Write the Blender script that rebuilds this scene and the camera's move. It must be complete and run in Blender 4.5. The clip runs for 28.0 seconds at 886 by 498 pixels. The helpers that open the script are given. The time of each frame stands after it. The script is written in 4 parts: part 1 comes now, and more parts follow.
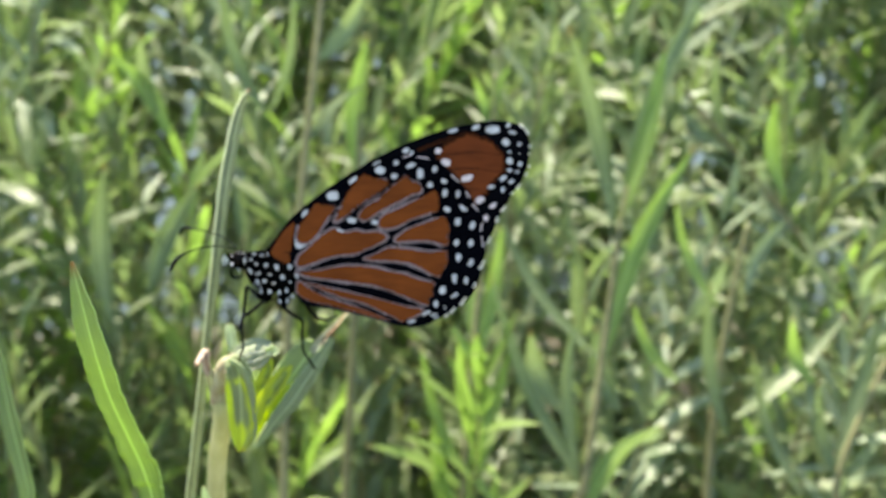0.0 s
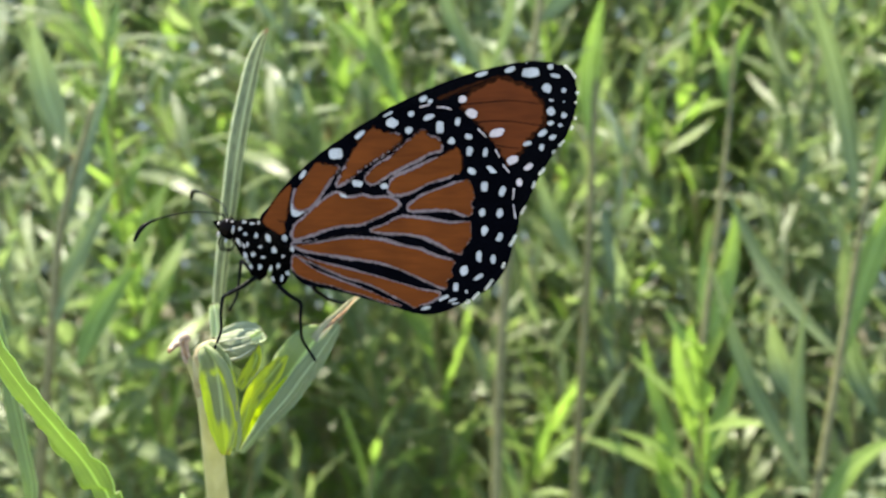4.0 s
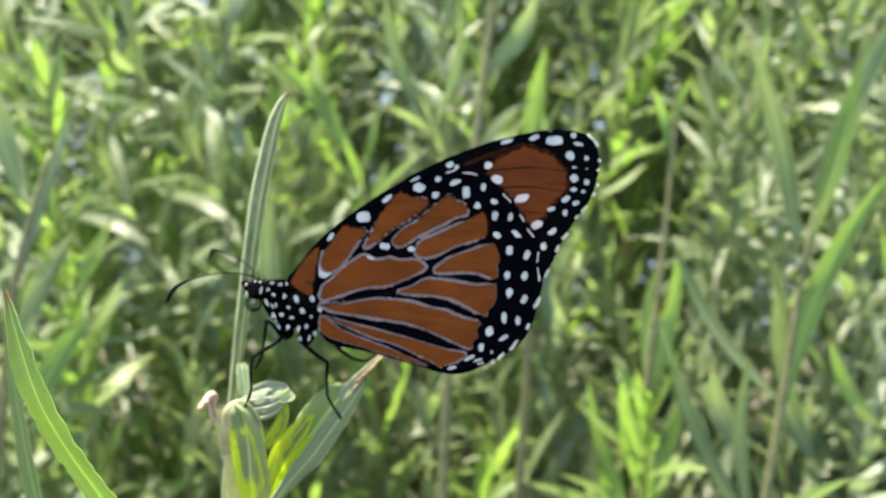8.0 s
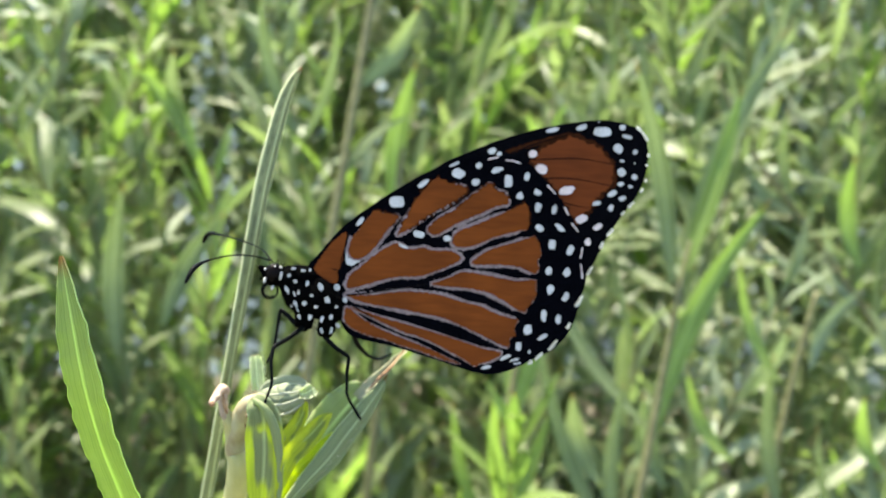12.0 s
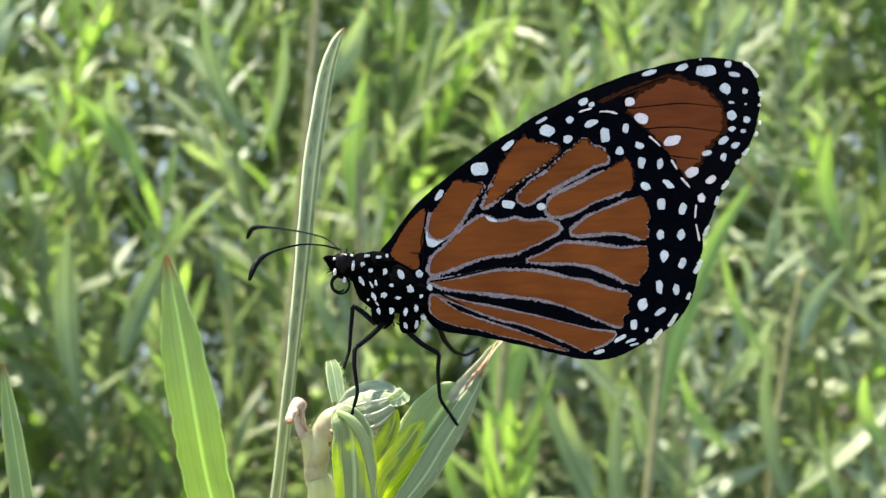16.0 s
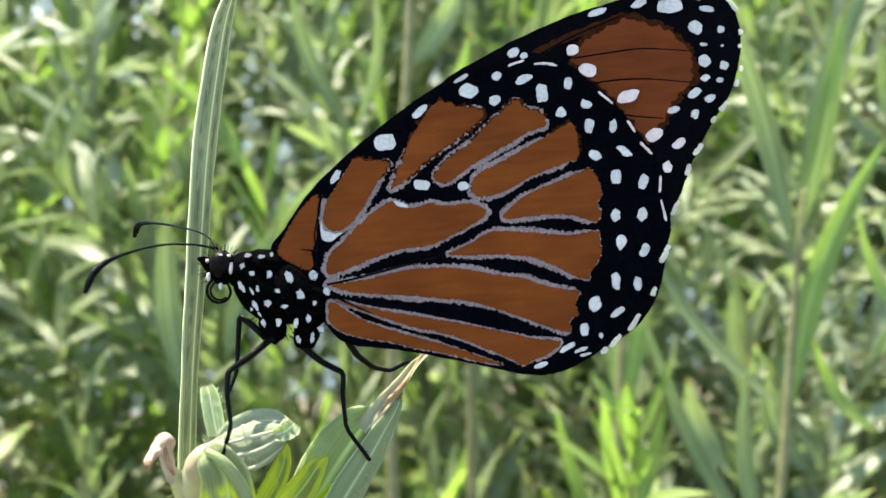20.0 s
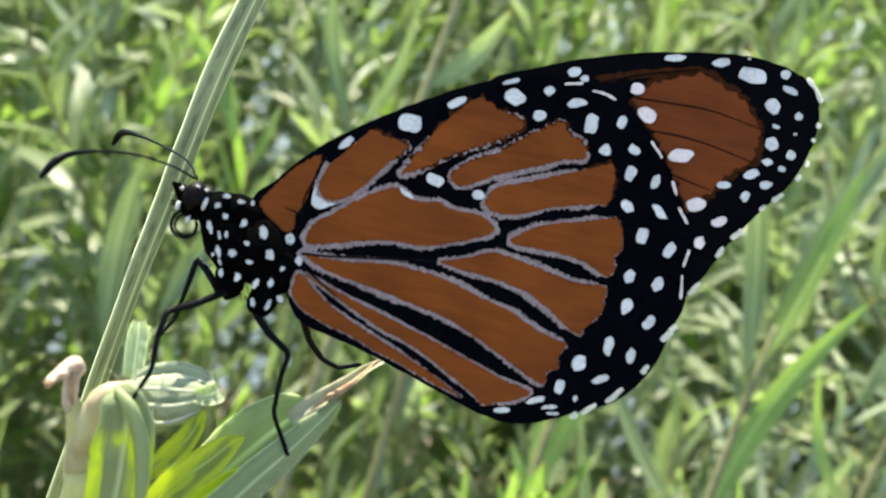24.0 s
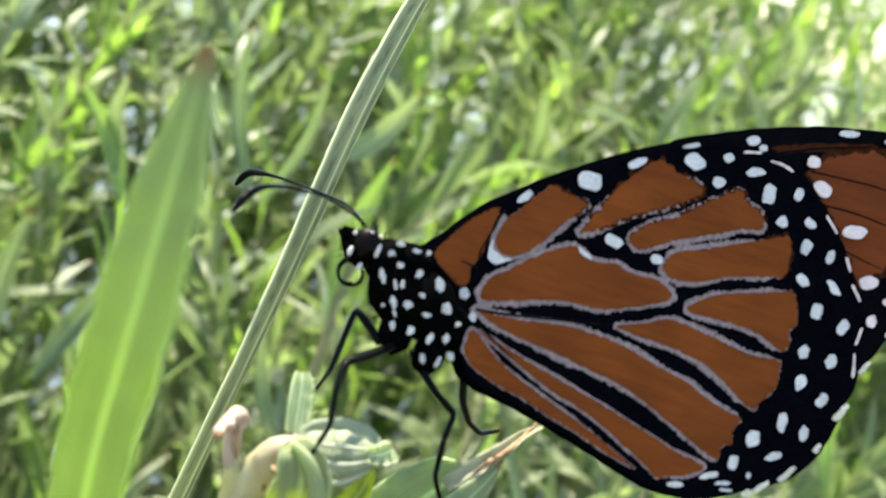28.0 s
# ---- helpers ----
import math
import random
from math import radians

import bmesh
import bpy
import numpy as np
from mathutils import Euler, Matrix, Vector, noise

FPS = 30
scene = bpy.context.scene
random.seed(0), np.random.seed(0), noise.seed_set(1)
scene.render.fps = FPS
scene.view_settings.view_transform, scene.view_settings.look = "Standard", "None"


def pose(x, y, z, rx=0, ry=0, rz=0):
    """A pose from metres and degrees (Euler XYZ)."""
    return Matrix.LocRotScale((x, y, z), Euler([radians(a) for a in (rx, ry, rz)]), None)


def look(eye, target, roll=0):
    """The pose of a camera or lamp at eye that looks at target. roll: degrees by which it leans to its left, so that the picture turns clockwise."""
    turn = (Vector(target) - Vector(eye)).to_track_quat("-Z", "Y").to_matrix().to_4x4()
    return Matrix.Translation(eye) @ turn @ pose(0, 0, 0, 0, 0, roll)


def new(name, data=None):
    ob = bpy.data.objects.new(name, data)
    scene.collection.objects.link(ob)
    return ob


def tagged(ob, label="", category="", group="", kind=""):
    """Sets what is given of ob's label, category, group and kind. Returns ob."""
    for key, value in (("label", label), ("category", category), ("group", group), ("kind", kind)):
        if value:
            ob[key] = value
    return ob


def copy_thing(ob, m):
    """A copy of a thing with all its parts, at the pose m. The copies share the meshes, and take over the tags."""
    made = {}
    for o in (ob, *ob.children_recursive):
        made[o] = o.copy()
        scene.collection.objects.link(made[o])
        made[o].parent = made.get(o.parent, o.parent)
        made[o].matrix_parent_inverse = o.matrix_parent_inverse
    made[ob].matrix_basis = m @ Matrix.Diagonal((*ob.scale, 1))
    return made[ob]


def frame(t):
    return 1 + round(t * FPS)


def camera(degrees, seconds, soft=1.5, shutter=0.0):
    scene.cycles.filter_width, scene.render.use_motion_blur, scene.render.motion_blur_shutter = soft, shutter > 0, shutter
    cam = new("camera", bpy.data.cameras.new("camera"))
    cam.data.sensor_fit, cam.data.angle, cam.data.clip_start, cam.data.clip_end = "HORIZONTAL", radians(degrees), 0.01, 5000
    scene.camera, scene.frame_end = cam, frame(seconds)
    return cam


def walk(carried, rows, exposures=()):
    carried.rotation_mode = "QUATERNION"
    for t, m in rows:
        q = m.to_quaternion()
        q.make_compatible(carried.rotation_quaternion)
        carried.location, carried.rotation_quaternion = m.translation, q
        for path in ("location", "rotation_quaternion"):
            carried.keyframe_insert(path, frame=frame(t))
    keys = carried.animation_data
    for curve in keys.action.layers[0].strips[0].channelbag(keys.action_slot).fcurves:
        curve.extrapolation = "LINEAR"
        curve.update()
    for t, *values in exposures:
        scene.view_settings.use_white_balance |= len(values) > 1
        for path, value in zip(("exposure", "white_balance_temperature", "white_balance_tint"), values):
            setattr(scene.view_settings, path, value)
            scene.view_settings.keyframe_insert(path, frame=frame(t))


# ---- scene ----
HEIGHT, TILT = 0.75, 22.0
cam = camera(35, 28.0, soft=1.15)
cam.data.dof.use_dof = True
cam.data.dof.focus_distance = 0.139
cam.data.dof.aperture_fstop = 50
walk(cam, [
    (0, pose(-0.0414, -0.2080, 0.8299, 67.87, -2.77, -10.31)),
    (0.5, pose(-0.0254, -0.2015, 0.8214, 68.54, -2.28, -7.34)),
    (1, pose(-0.0147, -0.1928, 0.8157, 68.41, -1.60, -4.98)),
    (1.5, pose(-0.0080, -0.1862, 0.8115, 67.68, -0.56, -2.33)),
    (2, pose(0.0015, -0.1787, 0.8140, 67.31, 0.37, 0.14)),
    (2.5, pose(0.0111, -0.1753, 0.8151, 67.23, 0.82, 1.80)),
    (3, pose(0.0154, -0.1734, 0.8136, 66.89, 1.43, 2.80)),
    (3.5, pose(0.0119, -0.1744, 0.8131, 66.85, 1.64, 3.31)),
    (5.5, pose(0.0131, -0.1669, 0.8153, 67.05, 2.08, 2.72)),
    (6, pose(0.0078, -0.1676, 0.8151, 66.90, 1.84, 2.34)),
    (6.5, pose(0.0062, -0.1736, 0.8127, 67.00, 1.53, 1.60)),
    (7, pose(0.0065, -0.1714, 0.8168, 67.12, 1.45, 1.08)),
    (7.5, pose(0.0048, -0.1754, 0.8180, 67.56, 0.95, 0.71)),
    (8, pose(0.0001, -0.1767, 0.8209, 68.14, 0.16, 0.13)),
    (8.5, pose(-0.0002, -0.1755, 0.8206, 68.19, -0.71, -0.65)),
    (9, pose(-0.0014, -0.1726, 0.8206, 68.09, -1.17, -1.05)),
    (9.5, pose(-0.0092, -0.1688, 0.8167, 67.78, -1.41, -1.55)),
    (10, pose(-0.0169, -0.1674, 0.8131, 67.88, -2.60, -2.35)),
    (10.5, pose(-0.0269, -0.1679, 0.8106, 68.70, -4.71, -4.18)),
    (11, pose(-0.0264, -0.1667, 0.8101, 69.46, -5.35, -6.42)),
    (11.5, pose(-0.0347, -0.1662, 0.8073, 70.13, -6.30, -7.90)),
    (13.5, pose(-0.0328, -0.1658, 0.8058, 70.24, -1.48, -6.79)),
    (14, pose(-0.0347, -0.1625, 0.8030, 70.56, -1.10, -8.19)),
    (14.5, pose(-0.0394, -0.1559, 0.7974, 70.60, -1.34, -9.48)),
    (15, pose(-0.0425, -0.1522, 0.7952, 71.17, -1.96, -10.57)),
    (15.5, pose(-0.0472, -0.1476, 0.7927, 71.55, -2.21, -11.77)),
    (16, pose(-0.0438, -0.1418, 0.7914, 71.43, -2.00, -11.81)),
    (16.5, pose(-0.0383, -0.1333, 0.7878, 70.90, -1.43, -10.92)),
    (17, pose(-0.0333, -0.1304, 0.7873, 70.36, -0.61, -9.63)),
    (17.5, pose(-0.0377, -0.1258, 0.7870, 70.02, 0.16, -8.16)),
    (18, pose(-0.0384, -0.1220, 0.7900, 70.19, 0.57, -7.45)),
    (18.5, pose(-0.0315, -0.1219, 0.7897, 70.48, 1.16, -7.05)),
    (19, pose(-0.0328, -0.1205, 0.7877, 70.59, 1.31, -7.14)),
    (19.5, pose(-0.0292, -0.1179, 0.7859, 70.47, 1.57, -7.13)),
    (20, pose(-0.0284, -0.1169, 0.7845, 70.25, 1.83, -7.11)),
    (20.5, pose(-0.0325, -0.1160, 0.7832, 70.61, 1.23, -6.95)),
    (21, pose(-0.0283, -0.1146, 0.7838, 71.10, 0.69, -6.51)),
    (21.5, pose(-0.0252, -0.1117, 0.7821, 71.42, -2.00, -6.10)),
    (23.5, pose(-0.0284, -0.1060, 0.7827, 71.12, -13.32, -3.46)),
    (24, pose(-0.0256, -0.1069, 0.7763, 71.65, -15.09, -2.58)),
    (24.5, pose(-0.0261, -0.1060, 0.7767, 71.97, -16.75, -1.90)),
    (25, pose(-0.0267, -0.1021, 0.7743, 71.94, -17.38, -1.75)),
    (25.5, pose(-0.0272, -0.0976, 0.7721, 72.27, -17.49, -2.29)),
    (26, pose(-0.0272, -0.0958, 0.7707, 73.27, -17.93, -3.62)),
    (26.5, pose(-0.0316, -0.0954, 0.7697, 74.71, -18.89, -4.45)),
    (27, pose(-0.0363, -0.0990, 0.7689, 75.26, -19.67, -6.32)),
    (27.5, pose(-0.0421, -0.1012, 0.7669, 75.68, -19.84, -6.67)),
    (28, pose(-0.0480, -0.0997, 0.7661, 77.06, -20.27, -8.96)),
], exposures=[(0, 1.58, 7150, 7), (3, 1.69, 7150, 7), (12, 1.70, 7150, 7), (17, 1.80, 7150, 7), (28, 1.78, 7150, 7)])

# ---- sky and sun ----
SUN_UP, SUN_TURN = radians(63), radians(28)
world = bpy.data.worlds.new("sky")
scene.world = world
world.use_nodes = True
wn = world.node_tree
sky = wn.nodes.new("ShaderNodeTexSky")
sky.sky_type = "NISHITA"
sky.sun_disc = False
sky.sun_elevation, sky.sun_rotation = SUN_UP, -SUN_TURN
wn.links.new(sky.outputs[0], wn.nodes["Background"].inputs[0])
wn.nodes["Background"].inputs[1].default_value = 0.15
sun = new("sun", bpy.data.lights.new("sun", "SUN"))
sun.data.energy, sun.data.angle, sun.data.color = 5.0, radians(0.6), (1.0, 0.95, 0.86)
sun_way = Vector((-math.sin(SUN_TURN) * math.cos(SUN_UP), math.cos(SUN_TURN) * math.cos(SUN_UP), math.sin(SUN_UP)))
sun.matrix_world = look(sun_way * 20, (0, 0, 0))

# the sitting place of the insect: local x along its body, y away from the viewer, z up
SEAT = pose(0, 0, HEIGHT, -TILT, 0, 0)


# ---- materials ----
def material(name, build):
    m = bpy.data.materials.new(name)
    m.use_nodes = True
    t = m.node_tree
    t.nodes.clear()
    out = t.nodes.new("ShaderNodeOutputMaterial")

    def node(kind, **inputs):
        n = t.nodes.new("ShaderNode" + kind)
        for key, value in inputs.items():
            key = key.replace("_", " ")
            if isinstance(value, bpy.types.NodeSocket):
                t.links.new(value, n.inputs[key])
            else:
                n.inputs[key].default_value = value
        return n

    t.links.new(build(t, node), out.inputs[0])
    return m


def ramp(t, socket, *stops):
    n = t.nodes.new("ShaderNodeValToRGB")
    els = n.color_ramp.elements
    while len(els) < len(stops):
        els.new(0.5)
    for e, (p, c) in zip(els, stops):
        e.position, e.color = p, (*c, 1)
    t.links.new(socket, n.inputs[0])
    return n.outputs[0]


def texture(t, node, scale, detail=3.0, stretch=(1, 1, 1)):
    co = t.nodes.new("ShaderNodeTexCoord")
    mp = node("Mapping", Vector=co.outputs["Object"], Scale=stretch)
    return node("TexNoise", Vector=mp.outputs[0], Scale=scale, Detail=detail).outputs["Fac"]


def mix(t, node, kind, fac, a, b):
    n = t.nodes.new("ShaderNodeMix")
    n.data_type, n.blend_type = "RGBA", kind
    for i, v in ((0, fac), (6, a), (7, b)):
        if isinstance(v, bpy.types.NodeSocket):
            t.links.new(v, n.inputs[i])
        else:
            n.inputs[i].default_value = (*v, 1) if i else v
    return n.outputs[2]


def leaf_material(name, dark, light, rough=0.45, through_light=0.45, edge=0.47, veining=0.6, backlit=None, tint=(1.25, 1.45, 0.82), reach=0.36, groove=False):
    """Leaf blade: gloss over diffuse and light that passes through; paler midrib, fine veins."""
    def build(t, node):
        info = t.nodes.new("ShaderNodeObjectInfo")
        geo = t.nodes.new("ShaderNodeNewGeometry")
        both = node("Math", ).outputs[0]
        add = both.node
        add.operation = "FRACT"
        plus = node("Math")
        plus.operation = "ADD"
        t.links.new(info.outputs["Random"], plus.inputs[0])
        t.links.new(geo.outputs["Random Per Island"], plus.inputs[1])
        t.links.new(plus.outputs[0], add.inputs[0])
        base = ramp(t, both, (0.0, dark), (0.55, tuple(0.5 * a + 0.5 * b for a, b in zip(dark, light))), (1.0, light))
        patch = texture(t, node, 60, 4)
        base = mix(t, node, "MULTIPLY", 0.55, base, ramp(t, patch, (0.3, (0.55, 0.6, 0.5)), (0.7, (1.15, 1.1, 1.1))))
        uv = t.nodes.new("ShaderNodeUVMap")
        sep = node("SeparateXYZ", Vector=uv.outputs[0])
        rib = node("Math")
        rib.operation = "SUBTRACT"
        t.links.new(sep.outputs[0], rib.inputs[0])
        rib.inputs[1].default_value = 0.5
        dist = node("Math")
        dist.operation = "ABSOLUTE"
        t.links.new(rib.outputs[0], dist.inputs[0])
        pale = tuple(min(1, 1.5 * c + 0.07) for c in light)
        base = mix(t, node, "MIX", ramp(t, dist.outputs[0], (0.0, (0.8,) * 3), (0.07, (0, 0, 0)), (edge, (0, 0, 0)), (0.5, (0.75, 0.75, 0.75))), base, pale)
        if groove:
            # a dark mottled band down the middle of each half
            blot = node("Mapping", Vector=uv.outputs[0], Scale=(5, 46, 1))
            f = node("TexNoise", Vector=blot.outputs[0], Scale=1.0, Detail=2.0).outputs["Fac"]
            band = ramp(t, dist.outputs[0], (0.10, (0, 0, 0)), (0.19, (1, 1, 1)), (0.30, (1, 1, 1)), (0.38, (0, 0, 0)))
            base = mix(t, node, "MIX", mix(t, node, "MULTIPLY", 1.0, ramp(t, f, (0.40, (0.15,) * 3), (0.60, (0.9,) * 3)), band), base, tuple(0.45 * c for c in dark))
        brown = ramp(t, sep.outputs[1], (0.93, (0, 0, 0)), (0.985, (0.8, 0.8, 0.8)))
        base = mix(t, node, "MIX", brown, base, (0.25, 0.1, 0.04))
        if backlit:
            # sun through the blade, painted as yellow in uneven patches towards the foot
            spot = node("Mapping", Vector=uv.outputs[0], Scale=(1.9, 2.4, 1))
            f = node("TexNoise", Vector=spot.outputs[0], Scale=1.0, Detail=1.0).outputs["Fac"]
            late = ramp(t, sep.outputs[1], (reach, (0, 0, 0)), (reach + 0.1, (1, 1, 1)))
            base = mix(t, node, "MIX", mix(t, node, "MULTIPLY", 1.0, ramp(t, f, (0.40, (0, 0, 0)), (0.47, (0.9, 0.9, 0.9))), late), base, backlit)
        along = node("Mapping", Vector=uv.outputs[0], Scale=(26, 1.6, 1))
        veins = node("TexNoise", Vector=along.outputs[0], Scale=1.0, Detail=3.0).outputs["Fac"]
        base = mix(t, node, "MULTIPLY", veining, base, ramp(t, veins, (0.32, (0.62, 0.68, 0.6)), (0.68, (1.25, 1.2, 1.2))))
        fine = veins
        bump = node("Bump", Strength=0.5, Distance=0.0004, Height=fine)
        p = node("BsdfPrincipled", Base_Color=base, Roughness=rough, Normal=bump.outputs[0])
        thru = node("BsdfTranslucent", Color=mix(t, node, "MULTIPLY", 1.0, base, tint))
        s = node("MixShader", Fac=through_light)
        t.links.new(p.outputs[0], s.inputs[1])
        t.links.new(thru.outputs[0], s.inputs[2])
        return s.outputs[0]

    return material(name, build)


def plain_material(name, dark, light, rough=0.6, scale=400, bump_depth=0.0002, stretch=(1, 1, 1), sheen=0.0, gloss=0.5, glow=0.0):
    def build(t, node):
        f = texture(t, node, scale, 4, stretch)
        g = texture(t, node, scale * 0.12, 2)
        c = mix(t, node, "MULTIPLY", 0.6, ramp(t, f, (0.3, dark), (0.7, light)), ramp(t, g, (0.3, (0.7, 0.7, 0.7)), (0.7, (1.15, 1.15, 1.15))))
        b = node("Bump", Strength=0.5, Distance=bump_depth, Height=f)
        p = node("BsdfPrincipled", Base_Color=c, Roughness=rough, Normal=b.outputs[0])
        p.inputs["Sheen Weight"].default_value = sheen
        p.inputs["Specular IOR Level"].default_value = gloss
        if glow:
            thru = node("BsdfTranslucent", Color=c)
            s = node("MixShader", Fac=glow)
            t.links.new(p.outputs[0], s.inputs[1])
            t.links.new(thru.outputs[0], s.inputs[2])
            return s.outputs[0]
        return p.outputs[0]

    return material(name, build)


WING_BLACK = plain_material("wing_black", (0.0010, 0.0011, 0.0019), (0.0024, 0.0026, 0.0044), 0.8, 3000, 0.00005, gloss=0.0)
WING_EDGE = plain_material("wing_black_edge", (0.0010, 0.0011, 0.0018), (0.0026, 0.0027, 0.0042), 0.6, 3000, 0.00005, gloss=0.01)
ORANGE = plain_material("hindwing_orange", (0.125, 0.029, 0.0040), (0.175, 0.043, 0.0062), 0.7, 1500, 0.00005, (0.12, 1, 1), gloss=0.1)
RUST = plain_material("forewing_rust", (0.108, 0.024, 0.005), (0.15, 0.034, 0.007), 0.7, 1500, 0.00005, (0.12, 1, 1), gloss=0.1)
LILAC = plain_material("vein_scales", (0.10, 0.07, 0.07), (0.36, 0.28, 0.275), 0.8, 9000, 0.0001, gloss=0.1)
WHITE = plain_material("white_scales", (0.40, 0.40, 0.40), (0.58, 0.57, 0.56), 0.8, 4000, 0.00005)
DUSK = plain_material("dark_rust_scales", (0.018, 0.005, 0.0015), (0.045, 0.012, 0.003), 0.8, 2500, 0.00005, gloss=0.05)
BLUSH = plain_material("blush_scales", (0.56, 0.46, 0.45), (0.70, 0.60, 0.58), 0.8, 4000, 0.00005)
BODY = plain_material("body_black", (0.0006, 0.0006, 0.0008), (0.0018, 0.0018, 0.002), 0.8, 2500, 0.0003, gloss=0.008)
LIMB = plain_material("limb_black", (0.001, 0.0015, 0.0015), (0.004, 0.0045, 0.005), 0.32, 2500, 0.0002, gloss=0.05)
EYE = plain_material("eye_dark", (0.001, 0.0008, 0.001), (0.005, 0.003, 0.003), 0.4, 1200, 0.0001, (1, 1, 0.2), gloss=0.06)
FRINGE = plain_material("edge_scales", (0.84, 0.82, 0.72), (0.94, 0.92, 0.82), 0.8, 4000, 0.00005, glow=0.6)
STALK = plain_material("stalk_pale", (0.50, 0.50, 0.25), (0.64, 0.64, 0.37), 0.55, 500, 0.0003, (1, 1, 0.15), glow=0.45)
STUB = plain_material("stub_tan", (0.34, 0.22, 0.15), (0.66, 0.56, 0.46), 0.7, 700, 0.0005, (1, 1, 0.4), glow=0.25)
NODE = plain_material("node_pink", (0.44, 0.36, 0.22), (0.60, 0.58, 0.37), 0.65, 600, 0.0004, (1, 1, 0.5), glow=0.3)
STREAK = plain_material("withered_brown", (0.16, 0.07, 0.03), (0.46, 0.30, 0.17), 0.8, 1200, 0.0004)
HUSK = plain_material("husk_pale", (0.42, 0.43, 0.28), (0.64, 0.63, 0.46), 0.65, 500, 0.0004, (1, 1, 0.15), glow=0.5)
DOWN_EDGE = plain_material("downy_edge", (0.42, 0.45, 0.32), (0.58, 0.60, 0.46), 0.7, 900, 0.0003, glow=0.3)
TWIG = plain_material("twig_olive", (0.10, 0.10, 0.035), (0.22, 0.21, 0.09), 0.5, 300, 0.0004)
BUD_LEAF = leaf_material("bud_leaf", (0.34, 0.39, 0.22), (0.46, 0.51, 0.31), 0.65, 0.45, veining=0.4)
# yellow patches of these two: transmitted sunlight put into the base colour
SHEATH = leaf_material("sheath_leaf", (0.23, 0.28, 0.14), (0.35, 0.40, 0.22), 0.75, 0.42, edge=0.43, veining=0.5, backlit=(0.60, 0.68, 0.05), tint=(1.25, 1.35, 0.6))
INNER = leaf_material("inner_leaf", (0.32, 0.39, 0.13), (0.44, 0.50, 0.20), 0.7, 0.6, edge=0.43, veining=0.5, backlit=(0.60, 0.65, 0.10), tint=(1.22, 1.25, 0.7), reach=0.0)
OUTER = leaf_material("outer_leaf", (0.24, 0.30, 0.15), (0.36, 0.41, 0.23), 0.75, 0.35, edge=0.46, veining=0.7)
DOWN = leaf_material("downy_leaf", (0.50, 0.54, 0.40), (0.64, 0.67, 0.52), 0.8, 0.5, edge=0.42, veining=0.9)
# strong yellow that stands for sun shining through the hollow leaf
LIT_STREAK = leaf_material("lit_streak", (0.56, 0.64, 0.06), (0.68, 0.74, 0.10), 0.5, 0.65, veining=0.5, tint=(1.2, 1.3, 0.55))
FELT = leaf_material("felted_leaf", (0.24, 0.28, 0.18), (0.36, 0.40, 0.29), 0.75, 0.25, veining=0.9)
TALL = leaf_material("tall_leaf", (0.36, 0.40, 0.23), (0.48, 0.52, 0.33), 0.7, 0.35, edge=0.42, veining=0.5, tint=(1.1, 1.15, 0.9), groove=True)
SIDE_LEAF = leaf_material("side_leaf", (0.23, 0.30, 0.12), (0.31, 0.38, 0.17), 0.5, 0.5, veining=0.45)
LEAF = leaf_material("shrub_leaf", (0.13, 0.18, 0.085), (0.24, 0.295, 0.15), 0.34, 0.48, tint=(1.2, 1.35, 0.85))
BRIGHT = leaf_material("young_leaf", (0.17, 0.26, 0.065), (0.26, 0.36, 0.105), 0.38, 0.5)
# pale leaves, their grey-white tone also standing for sky glints on glossy blades
PALE = leaf_material("pale_glint_leaf", (0.18, 0.235, 0.15), (0.29, 0.345, 0.245), 0.36, 0.32)


def soil_build(t, node):
    f = texture(t, node, 5, 10)
    g = texture(t, node, 160, 5)
    c = mix(t, node, "MULTIPLY", 0.7, ramp(t, f, (0.35, (0.075, 0.065, 0.040)), (0.65, (0.17, 0.15, 0.095))), ramp(t, g, (0.3, (0.5, 0.5, 0.5)), (0.7, (1.2, 1.2, 1.2))))
    return node("BsdfPrincipled", Base_Color=c, Roughness=0.9, Normal=node("Bump", Strength=0.8, Distance=0.01, Height=g).outputs[0]).outputs[0]


def water_build(t, node):
    f = texture(t, node, 6, 4, (0.6, 1.6, 1))
    b = node("Bump", Strength=0.5, Distance=0.02, Height=f)
    return node("BsdfPrincipled", Base_Color=(0.07, 0.09, 0.09, 1), Roughness=0.12, IOR=1.33, Normal=b.outputs[0]).outputs[0]


SOIL = material("bank_soil", soil_build)
WATER = material("river_water", water_build)


# ---- building helpers ----
def finish(name, bm, mat, parent=None, label="", smooth=True, at=None):
    me = bpy.data.meshes.new(name)
    bm.to_mesh(me)
    bm.free()
    me.materials.append(mat)
    if smooth:
        for p in me.polygons:
            p.use_smooth = True
    ob = new(name, me)
    if parent is not None:
        ob.parent = parent
    if at is not None:
        ob.matrix_basis = at
    if label:
        tagged(ob, label)
    return ob


def part(name, bm, mat, parent, label="", smooth=True):
    return finish(name, bm, mat, parent, label, smooth)


def glide(points, steps, closed=False):
    """A smooth line through the given points (Catmull-Rom)."""
    pts = [Vector(p) for p in points]
    n = len(pts)
    out = []
    for i in range(n if closed else n - 1):
        if closed:
            a, b, c, d = (pts[(i + k) % n] for k in (-1, 0, 1, 2))
        else:
            a, b, c, d = pts[max(i - 1, 0)], pts[i], pts[i + 1], pts[min(i + 2, n - 1)]
        for s in range(steps):
            u = s / steps
            out.append(0.5 * (2 * b + (c - a) * u + (2 * a - 5 * b + 4 * c - d) * u * u + (3 * b - a - 3 * c + d) * u ** 3))
    if not closed:
        out.append(pts[-1])
    return out


